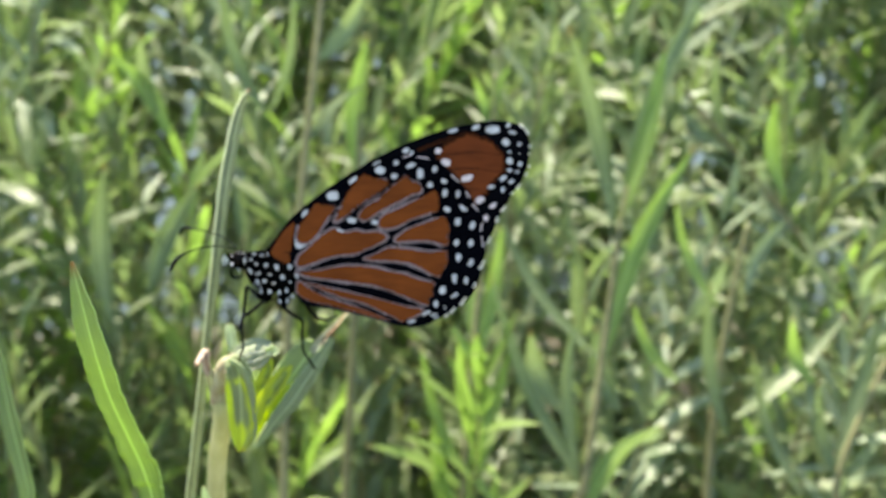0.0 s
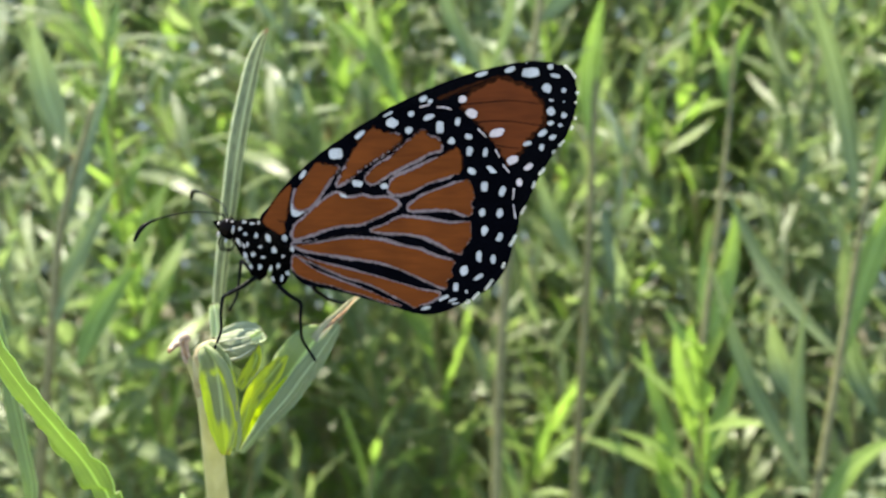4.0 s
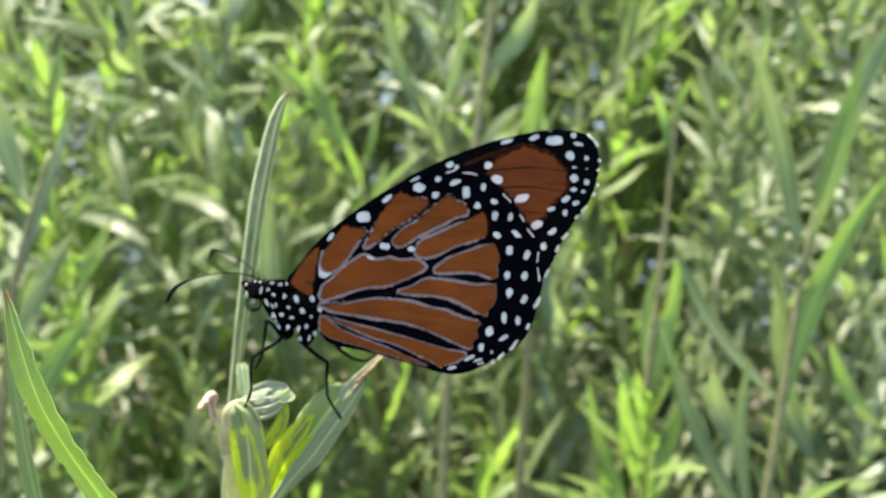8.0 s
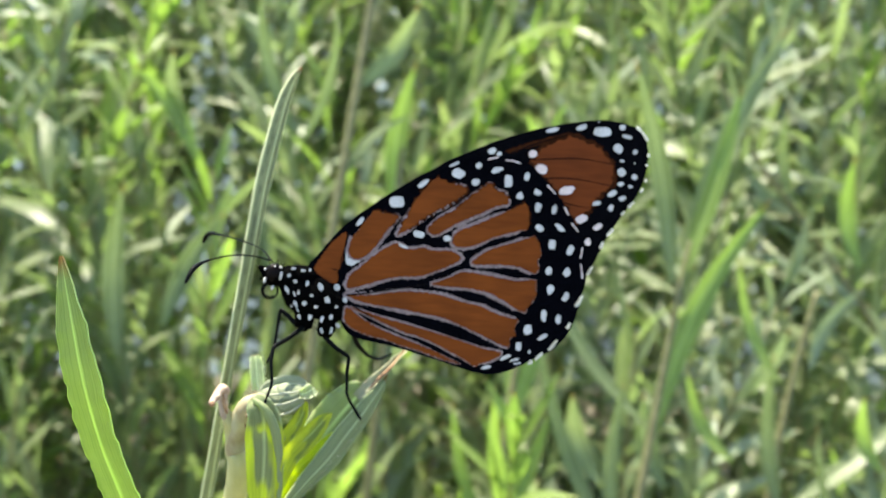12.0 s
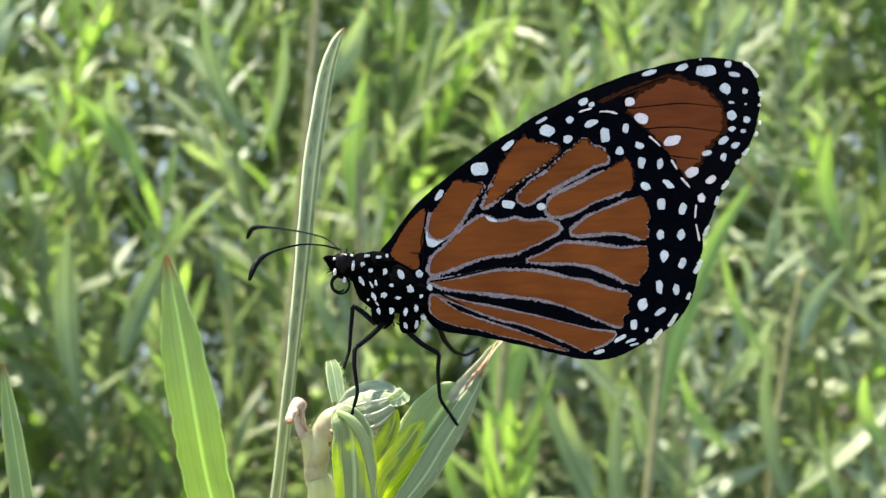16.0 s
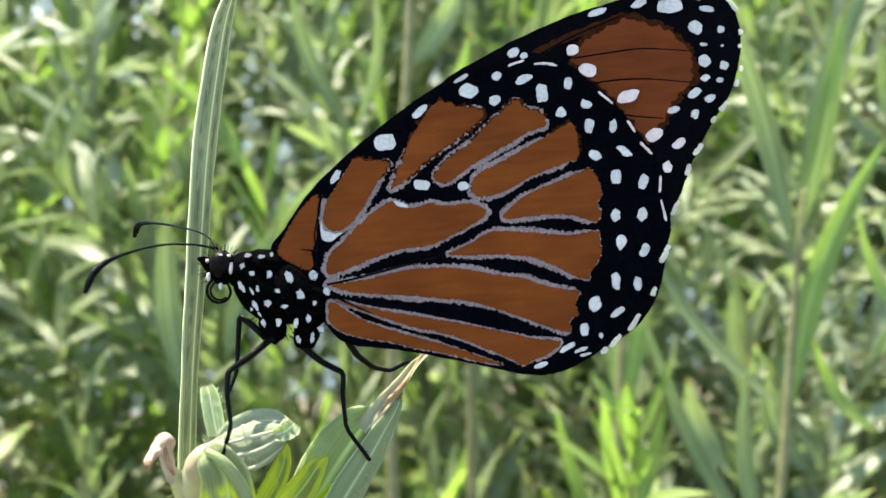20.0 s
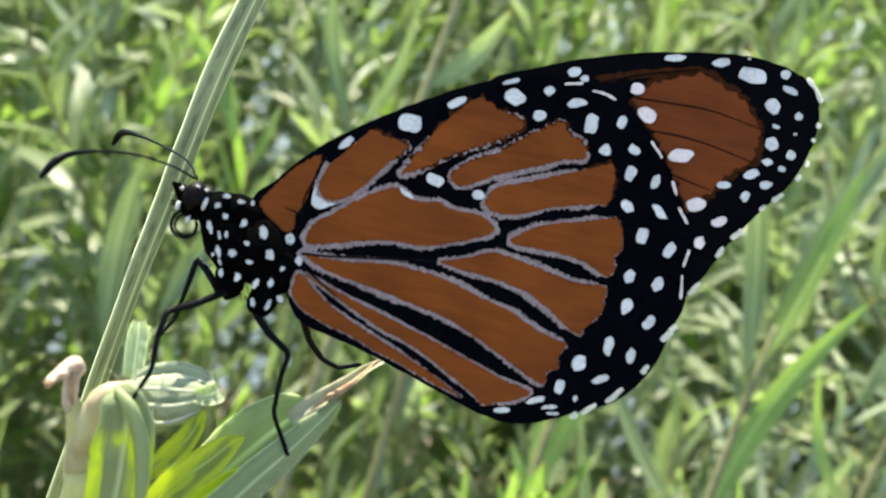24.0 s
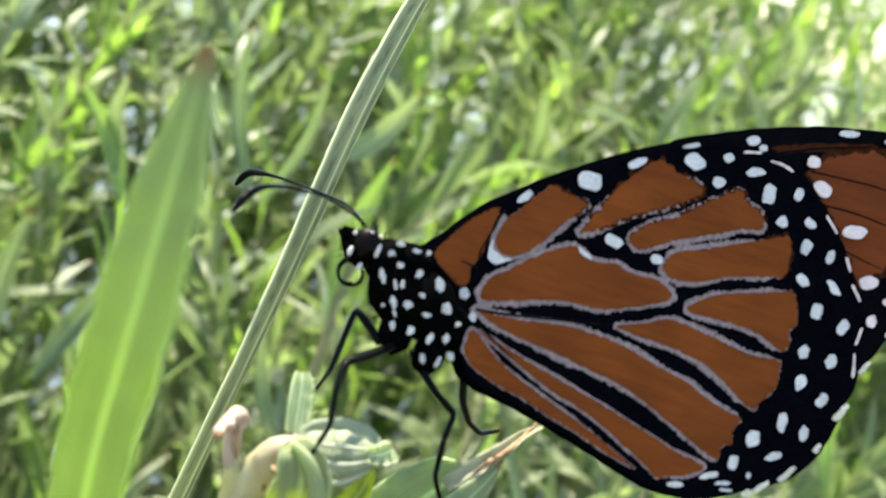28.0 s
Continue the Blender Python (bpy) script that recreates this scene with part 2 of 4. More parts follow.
def tube(bm, line, radii, sides=8, flat=1.0, uv=False):
    """A round limb along a line, its radius gliding through the given radii."""
    rings, n = [], len(line)
    side = None
    for i, p in enumerate(line):
        ahead = (line[min(i + 1, n - 1)] - line[max(i - 1, 0)]).normalized()
        if side is None:
            side = ahead.cross(Vector((0.1, 1, 0.05))).normalized()
        side = (side - ahead * side.dot(ahead)).normalized()
        up = ahead.cross(side)
        k = i / (n - 1) * (len(radii) - 1)
        j = min(int(k), len(radii) - 2) if len(radii) > 1 else 0
        r = radii[j] + (radii[min(j + 1, len(radii) - 1)] - radii[j]) * (k - j)
        rings.append([bm.verts.new(p + r * (math.cos(a) * side + flat * math.sin(a) * up)) for a in (2 * math.pi * s / sides for s in range(sides))])
    for a, b in zip(rings, rings[1:]):
        for s in range(sides):
            f = bm.faces.new((a[s], a[(s + 1) % sides], b[(s + 1) % sides], b[s]))
            if uv:
                layer, r = bm.loops.layers.uv.verify(), rings.index(a)
                for loop, (du, dv) in zip(f.loops, ((0, 0), (1, 0), (1, 1), (0, 1))):
                    loop[layer].uv = (0.12 + 0.76 * abs(2 * ((s + du) % sides) / sides - 1) * 0.45, 0.9 * (r + dv) / n)
    bm.faces.new(list(reversed(rings[0])))
    bm.faces.new(rings[-1])
    return bm


def blob(bm, centre, size, turn=0.0, rough=0.0, detail=3, seed=0):
    """A rounded lump: half-sizes along x, y, z, turned about y."""
    made = bmesh.ops.create_icosphere(bm, subdivisions=detail, radius=1.0)["verts"]
    m = Euler((0, turn, 0)).to_matrix()
    for v in made:
        k = 1 + rough * (noise.noise(v.co * 2.3 + Vector((seed, 0, 0))) + 0.5 * noise.noise(v.co * 6 + Vector((seed, 9, 0))))
        v.co = Vector(centre) + m @ Vector((v.co.x * size[0], v.co.y * size[1], v.co.z * size[2])) * k
    return bm


def lean(x, z):
    """The wings stand a little askew to the body's line."""
    return -0.00024 - 0.1104 * x + 0.0197 * z


def plate(outline, y, thick):
    """A thin plate in the wing's plane, from its outline of (x, z)."""
    bm = bmesh.new()
    front = [bm.verts.new((x, lean(x, z) + y, z)) for x, z in outline]
    back = [bm.verts.new((x, lean(x, z) + y + thick, z)) for x, z in outline]
    n = len(front)
    bm.faces.new(front)
    bm.faces.new(list(reversed(back)))
    for i in range(n):
        bm.faces.new((front[i], back[i], back[(i + 1) % n], front[(i + 1) % n]))
    bmesh.ops.recalc_face_normals(bm, faces=bm.faces)
    return bm


def mm(values):
    """Pairs of millimetres to pairs of metres."""
    return [(values[i] / 1000, values[i + 1] / 1000) for i in range(0, len(values), 2)]


def smooth_outline(pairs, steps=6):
    return [(v.x, v.z) for v in glide([(x, 0, z) for x, z in pairs], steps, True)]


def blade(line, widths, fold=0.25, wave=0.0, face=Vector((0, -1, 0)), cols=4, thick=0.00025, twist=0.0):
    """A leaf along a line: widths glide along it, the two halves fold up along the midrib. Has thickness and a UV map."""
    bm = bmesh.new()
    uvl = bm.loops.layers.uv.new("UVMap")
    n = len(line)
    grid, coords = [], {}
    for i, p in enumerate(line):
        ahead = (line[min(i + 1, n - 1)] - line[max(i - 1, 0)]).normalized()
        side = ahead.cross(face)
        side = side.normalized() if side.length > 1e-6 else Vector((1, 0, 0))
        up = side.cross(ahead)
        turn = Matrix.Rotation(radians(twist) * (1 - i / (n - 1)), 3, ahead)
        side, up = turn @ side, turn @ up
        k = i / (n - 1) * (len(widths) - 1)
        j = min(int(k), len(widths) - 2)
        w = (widths[j] + (widths[j + 1] - widths[j]) * (k - j)) / 2
        row = []
        for c in range(cols + 1):
            s = 2 * c / cols - 1
            v = bm.verts.new(p + side * (s * w * (1 + 0.5 * wave * noise.noise(Vector((i * 0.9, s, 3.0 * len(line)))))) + up * (abs(s) * w * fold + wave * w * 2.2 * noise.noise(Vector((i * 0.55, s * 1.5, len(line)))) * abs(s)))
            coords[v] = (c / cols, i / (n - 1))
            row.append(v)
        grid.append(row)
    for a, b in zip(grid, grid[1:]):
        for c in range(cols):
            f = bm.faces.new((a[c], a[c + 1], b[c + 1], b[c]))
            for loop in f.loops:
                loop[uvl].uv = coords[loop.vert]
    if thick:
        under = {v: bm.verts.new(v.co - Vector(face) * -thick) for row in grid for v in row}
        for a, b in zip(grid, grid[1:]):
            for c in range(cols):
                quad = (b[c], b[c + 1], a[c + 1], a[c])
                f = bm.faces.new([under[v] for v in quad])
                for loop, v in zip(f.loops, quad):
                    loop[uvl].uv = coords[v]
        for a, b in zip(grid, grid[1:]):
            for c in (0, cols):
                quad = [a[c], b[c], under[b[c]], under[a[c]]]
                f = bm.faces.new(quad)
                for loop, v in zip(f.loops, (a[c], b[c], b[c], a[c])):
                    loop[uvl].uv = coords[v]
    return bm


def mv(*values):
    """Triples of millimetres to points in metres."""
    return [Vector(values[i:i + 3]) / 1000 for i in range(0, len(values), 3)]


# ---- ground and water ----
def setting():
    bm = bmesh.new()
    rows = [-2500, -40, -3] + [-0.6 + 0.1 * j for j in range(24)] + [1.9, 3.2, 60, 2500]
    cols = [-2500, -40, -4] + [-1.6 + 0.14 * i for i in range(26)] + [4, 40, 2500]
    verts = []
    for y in rows:
        line = []
        for x in cols:
            near = max(0.0, 1 - max(abs(x), abs(y)) / 3)
            shore = 0.02 - 0.30 * min(max((y - 1.5) / 0.6, 0), 1)
            line.append(bm.verts.new((x, y, shore + near * 0.05 * noise.noise(Vector((x * 3, y * 3, 0))))))
        verts.append(line)
    for a, b in zip(verts, verts[1:]):
        for i in range(len(cols) - 1):
            bm.faces.new((a[i], a[i + 1], b[i + 1], b[i]))
    tagged(finish("ground", bm, SOIL), "litter-strewn brown river bank under the shrubs", "ground", kind="structure")
    bm = bmesh.new()
    a = [bm.verts.new(p) for p in ((-2400, 1.4, -0.1), (2400, 1.4, -0.1), (2400, 2400, -0.1), (-2400, 2400, -0.1))]
    bm.faces.new(a)
    tagged(finish("water", bm, WATER, smooth=False), "pale rippled river water behind the shrubs", "water", kind="structure")


setting()


# ---- the insect ----
def jagged(outline, amount, rng):
    out = []
    n = len(outline)
    for i in range(n):
        (x0, z0), (x, z), (x1, z1) = outline[i - 1], outline[i], outline[(i + 1) % n]
        t = Vector((x1 - x0, z1 - z0))
        nrm = Vector((t.y, -t.x)).normalized() if t.length > 1e-9 else Vector((0, 0))
        k = rng.uniform(-1, 1) * amount
        out.append((x + nrm.x * k, z + nrm.y * k))
    return out


def grown(outline, amount):
    """The outline moved outwards; amount is a function of (x, z)."""
    n = len(outline)
    area = sum(outline[i - 1][0] * outline[i][1] - outline[i][0] * outline[i - 1][1] for i in range(n))
    sgn = 1 if area > 0 else -1
    out = []
    for i in range(n):
        (x0, z0), (x, z), (x1, z1) = outline[i - 1], outline[i], outline[(i + 1) % n]
        t = Vector((x1 - x0, z1 - z0)).normalized()
        k = amount(x, z)
        out.append((x + sgn * t.y * k, z - sgn * t.x * k))
    return out


FORE = mm([-20.7, -9.9, -22.8, -7.7, -25.21, -5.93, -23.67, -3.75, -21.41, -0.91, -18.63, 1.58, -14.77, 4.39, -12.02, 6.21, -9.12, 7.86, -8.2, 8.5, -3.1, 10.9, 2.1, 12.8,
           7.1, 14.0, 11.1, 14.6, 14.6, 14.2, 16.6, 13.2, 17.3, 10.9, 17.1, 8.1, 16.1, 5.2, 14.3, 2.6,
           12.6, -0.1, 11.4, -2.5, 10.0, -5.2, 8.3, -7.2, 0.1, -11.5, -11.8, -12.6])
HIND = mm([-20.7, -9.9, -21.4, -7.8, -24.66, -5.97, -23.28, -3.83, -21.13, -1.16, -18.37, 1.22, -13.3, 4.7, -8.1, 7.7, -5.2, 8.9, -1.7, 9.2,
           1.7, 8.7, 3.4, 7.2, 5.3, 5.4, 6.6, 3.6, 8.0, 1.4, 9.0, -0.6, 9.3, -2.8, 9.7, -6.2, 9.2, -8.2, 8.1, -12.1,
           6.2, -14.7, 3.6, -16.2, 0.0, -18.0, -3.2, -18.4, -7.8, -17.2, -14.0, -15.5, -18.6, -14.6, -20.2, -13.5, -20.8, -11.9])
CELLS = [
    [-24.61, -5.87, -23.16, -3.37, -21.92, -1.96, -20.83, -1.13, -20.64, -1.51, -20.92, -3.61, -21.07, -5.18, -21.55, -6.31, -21.51, -7.36, -22.01, -7.86, -23.13, -7.32, -24.18, -6.58],
    [-20.45, -3.63, -20.03, -1.81, -19.46, -1.05, -18.72, -0.04, -17.75, 1.23, -17.2, 1.68, -15.91, 1.34, -14.34, 1.14, -14.93, 0.17, -15.91, -1.36, -17.12, -3.14, -18.51, -4.38, -19.72, -4.57],
    [-14.32, -1.08, -13.25, 0.97, -12.06, 3.29, -10.4, 5.43, -9.46, 6.17, -7.92, 5.55, -6.2, 5.24, -5.87, 4.63, -7.15, 3.49, -9.02, 2.32, -10.82, 1.2, -12.48, -0.18, -13.91, -1.16],
    [-10.61, -0.4, -9.93, 0.41, -8.98, 1.2, -7.18, 2.27, -5.39, 3.86, -3.57, 5.25, -2.8, 5.73, -2.31, 5.07, -0.78, 4.39, -0.49, 3.21, -1.94, 2.81, -3.79, 1.86, -5.58, 1.06, -7.37, 0.1, -8.86, -0.92, -9.92, -1.18],
    [-7.43, -1.64, -6.73, -0.46, -4.56, 0.47, -2.39, 1.56, -0.6, 2.36, 0.87, 3.02, 1.93, 3.17, 2.2, 1.67, 2.09, 0.19, 1.18, -0.13, -0.43, -0.62, -2.21, -1.2, -4.05, -2.1, -5.81, -2.58, -7.06, -2.4],
    [-20.5, -7.95, -20.1, -6.55, -19.11, -5.71, -17.28, -4.03, -15.42, -2.71, -14.29, -2.3, -12.82, -2.97, -11.07, -2.7, -9.51, -3, -7.57, -2.96, -6.3, -3.61, -6.34, -4.24, -7.71, -5.06, -9.54, -5.85, -11.31, -6.48, -13.93, -6.65, -15.69, -7.07, -17.5, -7.65, -19.26, -8.23, -20.16, -8.34],
    [-4.88, -4.33, -3.21, -2.94, -1.43, -2.15, 0.4, -1.57, 2.18, -0.93, 3.23, -0.83, 3.94, -2.78, 3.6, -3.87, 3.8, -4.78, 3.33, -5.49, 2.4, -5.28, 1.02, -4.77, -1.38, -4.58, -3.86, -4.7],
    [-9.89, -7.3, -7.8, -6.48, -6.01, -5.58, -3.92, -5.7, -1.69, -6.04, 0.91, -6.4, 3.23, -6.22, 3.48, -7.13, 3.38, -8.55, 2.51, -9.81, 2.04, -10.58, 0.67, -9.92, -0.99, -8.93, -2.67, -8.2, -5.26, -7.78, -7.87, -7.63],
    [-20.51, -9.05, -18.79, -9.05, -16.68, -8.85, -14.94, -8.54, -12.99, -8.33, -10.9, -8.35, -8.82, -8.58, -6.25, -9.25, -3.67, -9.77, -1.99, -10.5, -0.09, -11.08, 1.35, -11.38, 0.91, -12.51, 1.11, -13.46, 0.35, -13.84, 0.06, -14.97, -2.89, -13.8, -5.43, -12.71, -7.98, -11.72, -10.56, -11.21, -13.15, -10.79, -15.89, -10.42, -18.33, -10.07, -19.76, -9.57],
    [-19.93, -10.66, -18.53, -10.9, -16.84, -11.42, -15.15, -11.88, -13.24, -12.36, -10.67, -12.98, -8.1, -13.66, -5.54, -14.38, -2.98, -15.16, -1.01, -15.43, -0.67, -15.82, -1.72, -16.65, -3.11, -17.14, -4.08, -17.5, -5.69, -16.62, -8.21, -15.32, -10.75, -14.23, -13.32, -13.51, -15.2, -12.77, -17.13, -11.92, -18.66, -11.26],
    [-20.6, -11.35, -20.4, -10.68, -19.68, -10.94, -18.59, -11.79, -16.92, -12.77, -15.24, -13.45, -13.36, -14.19, -10.8, -15.07, -8.26, -16.11, -5.73, -17.3, -8.31, -16.78, -10.86, -15.95, -13.43, -15.28, -15.32, -14.65, -17.02, -14.29, -18.7, -13.77, -19.87, -13.18, -20.6, -12.3],
]
RUST_CELL = [2.16, 8.82, 3.32, 10.36, 4.72, 11.35, 6.91, 12.35, 7.87, 12.46, 9.52, 11.77, 11.07, 11.09, 12.05, 10.07, 12.83, 9.11, 13.1, 7.76, 12.95, 6.43, 11.81, 5.26, 10.64, 3.73, 9.25, 2.1, 8.21, 0.83, 7.75, 1.76, 6.9, 3.14, 5.84, 4.7, 4.63, 6.21, 3.16, 7.9]
# white spots: x, z in mm, then half-sizes in mm and a turn in degrees
TIP_SPOTS = [5, 13.05, 1.01, 0.32, 19, 8.69, 13.54, 0.8, 0.43, 15, 11.37, 13.07, 1.22, 0.81, -3, 10.82, 14.39, 0.16, 0.11, -3, 13.92, 13.78, 0.48, 0.43, -3, 14.57, 12.61, 0.74, 0.32, -15, 13.45, 11.01, 0.74, 0.65, -24, 15.65, 10.67, 0.37, 0.38, -3, 14.02, 9.47, 0.37, 0.16, -3, 15.65, 9.22, 0.16, 0.11, -3, 13.97, 7.98, 0.58, 0.59, -3, 15.63, 7.45, 0.42, 0.43, -3, 13.91, 6.48, 0.48, 0.32, 7, 15.16, 6.19, 0.32, 0.27, -3, 12.86, 5.2, 0.75, 0.42, 29, 14.2, 4.64, 0.53, 0.37, 22, 10.92, 3.87, 0.64, 0.37, 12, 12.73, 3.34, 0.42, 0.48, -3]
ROSE_SPOTS = [2.44, 9.81, 0.69, 0.58, 17, 3.68, 7.92, 0.89, 0.64, -13, 6.93, 5.33, 1.16, 0.69, 15, 8.94, 1.76, 0.85, 0.63, 22, 11.04, 0.84, 0.74, 0.42, 27, 9.84, -1.16, 0.47, 0.58, -3]
EDGE_SPOTS = [-19.07, 0.2, 0.79, 0.37, 52, -14.55, 2.9, 1.05, 0.85, 7, -11.35, 5.38, 0.95, 0.37, 40, -7.49, 8.03, 0.9, 0.21, 27, -2.73, 9.95, 0.74, 0.42, 27, -1.85, 9.63, 0.42, 0.32, 17]
INNER_SPOTS = [-6.96, 6.87, 0.94, 0.75, -24, -4.7, 5.89, 0.64, 0.47, 32, -0.58, 6.18, 0.63, 0.96, -3, 0.98, 4.33, 0.53, 0.53, 27, 3.31, 2.98, 0.47, 0.74, -11, 3.6, 0.36, 0.68, 0.48, -29, 5.3, -1.64, 0.52, 0.79, -3, 4.96, -5.06, 0.47, 0.63, -13, 5.27, -7.4, 0.47, 0.79, -15, 4.5, -10.82, 0.42, 0.89, 0, 2.55, -12.65, 0.57, 0.79, -21, 1.41, -14.79, 0.42, 0.68, -3, -0.15, -16.21, 0.89, 0.26, 25]
OUTER_SPOTS = [-4.35, 8, 0.47, 0.43, -3, -2.01, 7.54, 0.85, 0.42, 19, 1.79, 6.84, 0.42, 0.69, 2, 3.23, 4.9, 0.58, 0.43, -29, 5.4, 2.8, 0.37, 0.64, -8, 6.19, 0.53, 0.84, 0.37, -39, 7.57, -2.3, 0.47, 0.8, -26, 7.26, -5.14, 0.47, 0.69, -13, 7.2, -8.3, 0.42, 0.69, -26, 6.37, -11.14, 0.42, 0.68, -3, 4.42, -13.5, 0.84, 0.31, 29, 2.83, -15.39, 0.21, 0.26, -3, 1.03, -16.49, 0.73, 0.21, 15, 1.36, -16.93, 0.57, 0.13, 9, -2.54, -17.58, 0.73, 0.26, 15]
ROOT_SPOTS = [-11.61, -1.09, 0.84, 0.53, -13, -8.02, -1.46, 0.58, 0.42, -3, -21.63, -8.3, 0.42, 0.52, 17, -20.56, -9.78, 0.31, 0.42, 27, -13.6, -2.66, 0.73, 0.21, -23]


def resampled(outline, step):
    """The outline with points at even small steps."""
    out = []
    for a, b in zip(outline, outline[1:] + outline[:1]):
        n = max(1, int(math.hypot(b[0] - a[0], b[1] - a[1]) / step))
        out += [(a[0] + (b[0] - a[0]) * k / n, a[1] + (b[1] - a[1]) * k / n) for k in range(n)]
    return out


def dash(pairs, width, y, rng):
    """A short ragged band of scales along a line in the wing's plane."""
    line = [(v.x, v.z) for v in glide([(x, 0, z) for x, z in mm(pairs)], 5)]
    left, right = [], []
    for i, (x, z) in enumerate(line):
        a, b = line[max(i - 1, 0)], line[min(i + 1, len(line) - 1)]
        t = Vector((b[0] - a[0], b[1] - a[1])).normalized()
        k = width * (0.55 if i in (0, len(line) - 1) else 1)
        p, q = k * rng.uniform(0.7, 1.4), k * rng.uniform(0.5, 1.1)
        left.append((x - t.y * p, z + t.x * p))
        right.append((x + t.y * q, z - t.x * q))
    return plate(left + right[::-1], y, 0.00008)


def spots(parent, values, mat, y, rng):
    for i in range(0, len(values), 5):
        x, z, a, b, turn = values[i:i + 5]
        a, b = 0.84 * a, 0.84 * b
        c, s = math.cos(radians(turn)), math.sin(radians(turn))
        n = 11
        uneven = [rng.uniform(0.86, 1.16) for _ in range(n)]
        ring = []
        for j in range(n):
            w = 2 * math.pi * (j + 0.35) / n
            # between a round and a squarish spot
            k = uneven[j] / (abs(math.cos(w)) ** 2.3 + abs(math.sin(w)) ** 2.3) ** (1 / 2.3)
            u, v = a * k * math.cos(w), b * k * math.sin(w)
            ring.append(((x + u * c - v * s) / 1000, (z + u * s + v * c) / 1000))
        part("spot", plate(jagged(smooth_outline(ring, 3), 0.00003, rng), y, 0.00006), mat, parent, smooth=False)


def stroke(pairs, width, y):
    """A vein: a low rounded ridge along a line in the wing's plane."""
    bm = bmesh.new()
    tube(bm, glide([(x, lean(x, z) + y, z) for x, z in mm(pairs)], 6), [width, width, width * 0.5], 6, 0.6)
    return bm


def butterfly():
    rng = random.Random(4)
    root = tagged(new("butterfly"), "orange and black butterfly with white spots, wings folded shut", "butterfly")
    root.matrix_basis = SEAT

    def wings(y0, front):
        fore = part("forewing", plate(jagged(smooth_outline(FORE, 8), 0.00004, rng), y0 + 0.0004, 0.00012), WING_EDGE, root, "black forewing with rust patch and white spots", False)
        hind = part("hindwing", plate(jagged(smooth_outline(HIND, 8), 0.00004, rng), y0, 0.00012), WING_BLACK, root, "black-veined orange hindwing with white border spots", False)
        if not front:
            return
        y = y0 - 0.00004
        margin = [Vector(p) for p in smooth_outline(HIND, 4)[24:80]]

        costa = [Vector(p) for p in smooth_outline(FORE, 4)[8:52]]
        lower = [Vector(p) for p in smooth_outline(HIND, 4)[82:108]]

        def fringe(x, z, reach):
            """The lilac scales line the veins, and thin out at the wing's lower and outer edges."""
            if min((Vector((x, z)) - p).length for p in lower) < 0.0013:
                return 0.00006
            if min((Vector((x, z)) - p).length for p in costa) < 0.0016:
                return -0.00006
            d = min((Vector((x, z)) - p).length for p in margin)
            return 0.00038 * min(max((d - reach) / 0.0010, 0), 1) * (0.85 + 0.7 * noise.noise(Vector((x, z, 0)) * 260)) - 0.00003

        def feather(x, z):
            """The outer ends of the cells fray into the black border."""
            d = min((Vector((x, z)) - p).length for p in margin)
            return min(max((0.0058 - d) / 0.001, 0), 1) * (1 + 1.6 * noise.noise(Vector((x, z, 0.7)) * 2600))

        for i, cell in enumerate(CELLS):
            fine = resampled(smooth_outline(mm(cell), 6), 0.00009)
            if i:
                part("fringe", plate(jagged(grown(fine, lambda x, z: fringe(x, z, 0.0020 if i < 4 else 0.0062) * (1 if i < 9 else 0.5)), 0.00013 if i < 9 else 0.00008, rng), y, 0.00004), LILAC, hind, "grey-lilac fringe", False)
            part("fringe", plate(jagged(grown(fine, lambda x, z: 0.00032 * feather(x, z) - 0.00010), 0.00010, rng), y - 0.00002, 0.00004), DUSK, hind, "dark rust fringe", False)
            part("cell", plate(jagged(grown(fine, lambda x, z: -0.00007 + 0.00010 * feather(x, z)), 0.00010, rng), y - 0.00005, 0.00004), ORANGE, hind, "burnt orange cell", False)
        spots(hind, INNER_SPOTS, WHITE, y - 0.0001, rng)
        spots(hind, OUTER_SPOTS, WHITE, y - 0.0001, rng)
        spots(hind, ROOT_SPOTS, WHITE, y - 0.0001, rng)
        part("spot", plate(jagged(smooth_outline(mm([-20.56, -3.47, -20.5, -4.27, -20.1, -4.55, -19.49, -4.8, -18.85, -4.73, -19.29, -5.08, -19.94, -5.46, -20.56, -5.21, -20.72, -4.41]), 6), 0.00003, rng), y - 0.0001, 0.00006), WHITE, hind, "white crescent", False)
        yf = y0 + 0.0004
        rust = smooth_outline(mm(RUST_CELL), 14)
        part("fringe", plate(jagged(grown(rust, lambda x, z: 0.00030 + 0.0005 * noise.noise(Vector((x, z, 0.1)) * 1500)), 0.00012, rng), yf - 0.00002, 0.00003), DUSK, fore, "dark rust fringe", False)
        part("cell", plate(jagged(grown(rust, lambda x, z: -0.0002 + 0.00035 * noise.noise(Vector((x, z, 0.5)) * 1500)), 0.00008, rng), yf - 0.00005, 0.00004), RUST, fore, "rust-brown cell", False)
        spots(fore, TIP_SPOTS, WHITE, yf - 0.0001, rng)
        spots(fore, ROSE_SPOTS, BLUSH, y0 - 0.00006, rng)
        spots(fore, EDGE_SPOTS, WHITE, y0 - 0.0001, rng)
        part("streak", plate(jagged(smooth_outline(mm([-0.93, 10.06, 1.52, 11.16, 4.23, 11.97, 6.83, 12.73, 7.56, 12.53, 4.46, 11.42, 1.75, 10.5, -0.05, 9.8]), 8), 0.00010, rng), yf - 0.00002, 0.00003), DUSK, fore, "brown streak along the front edge", False)
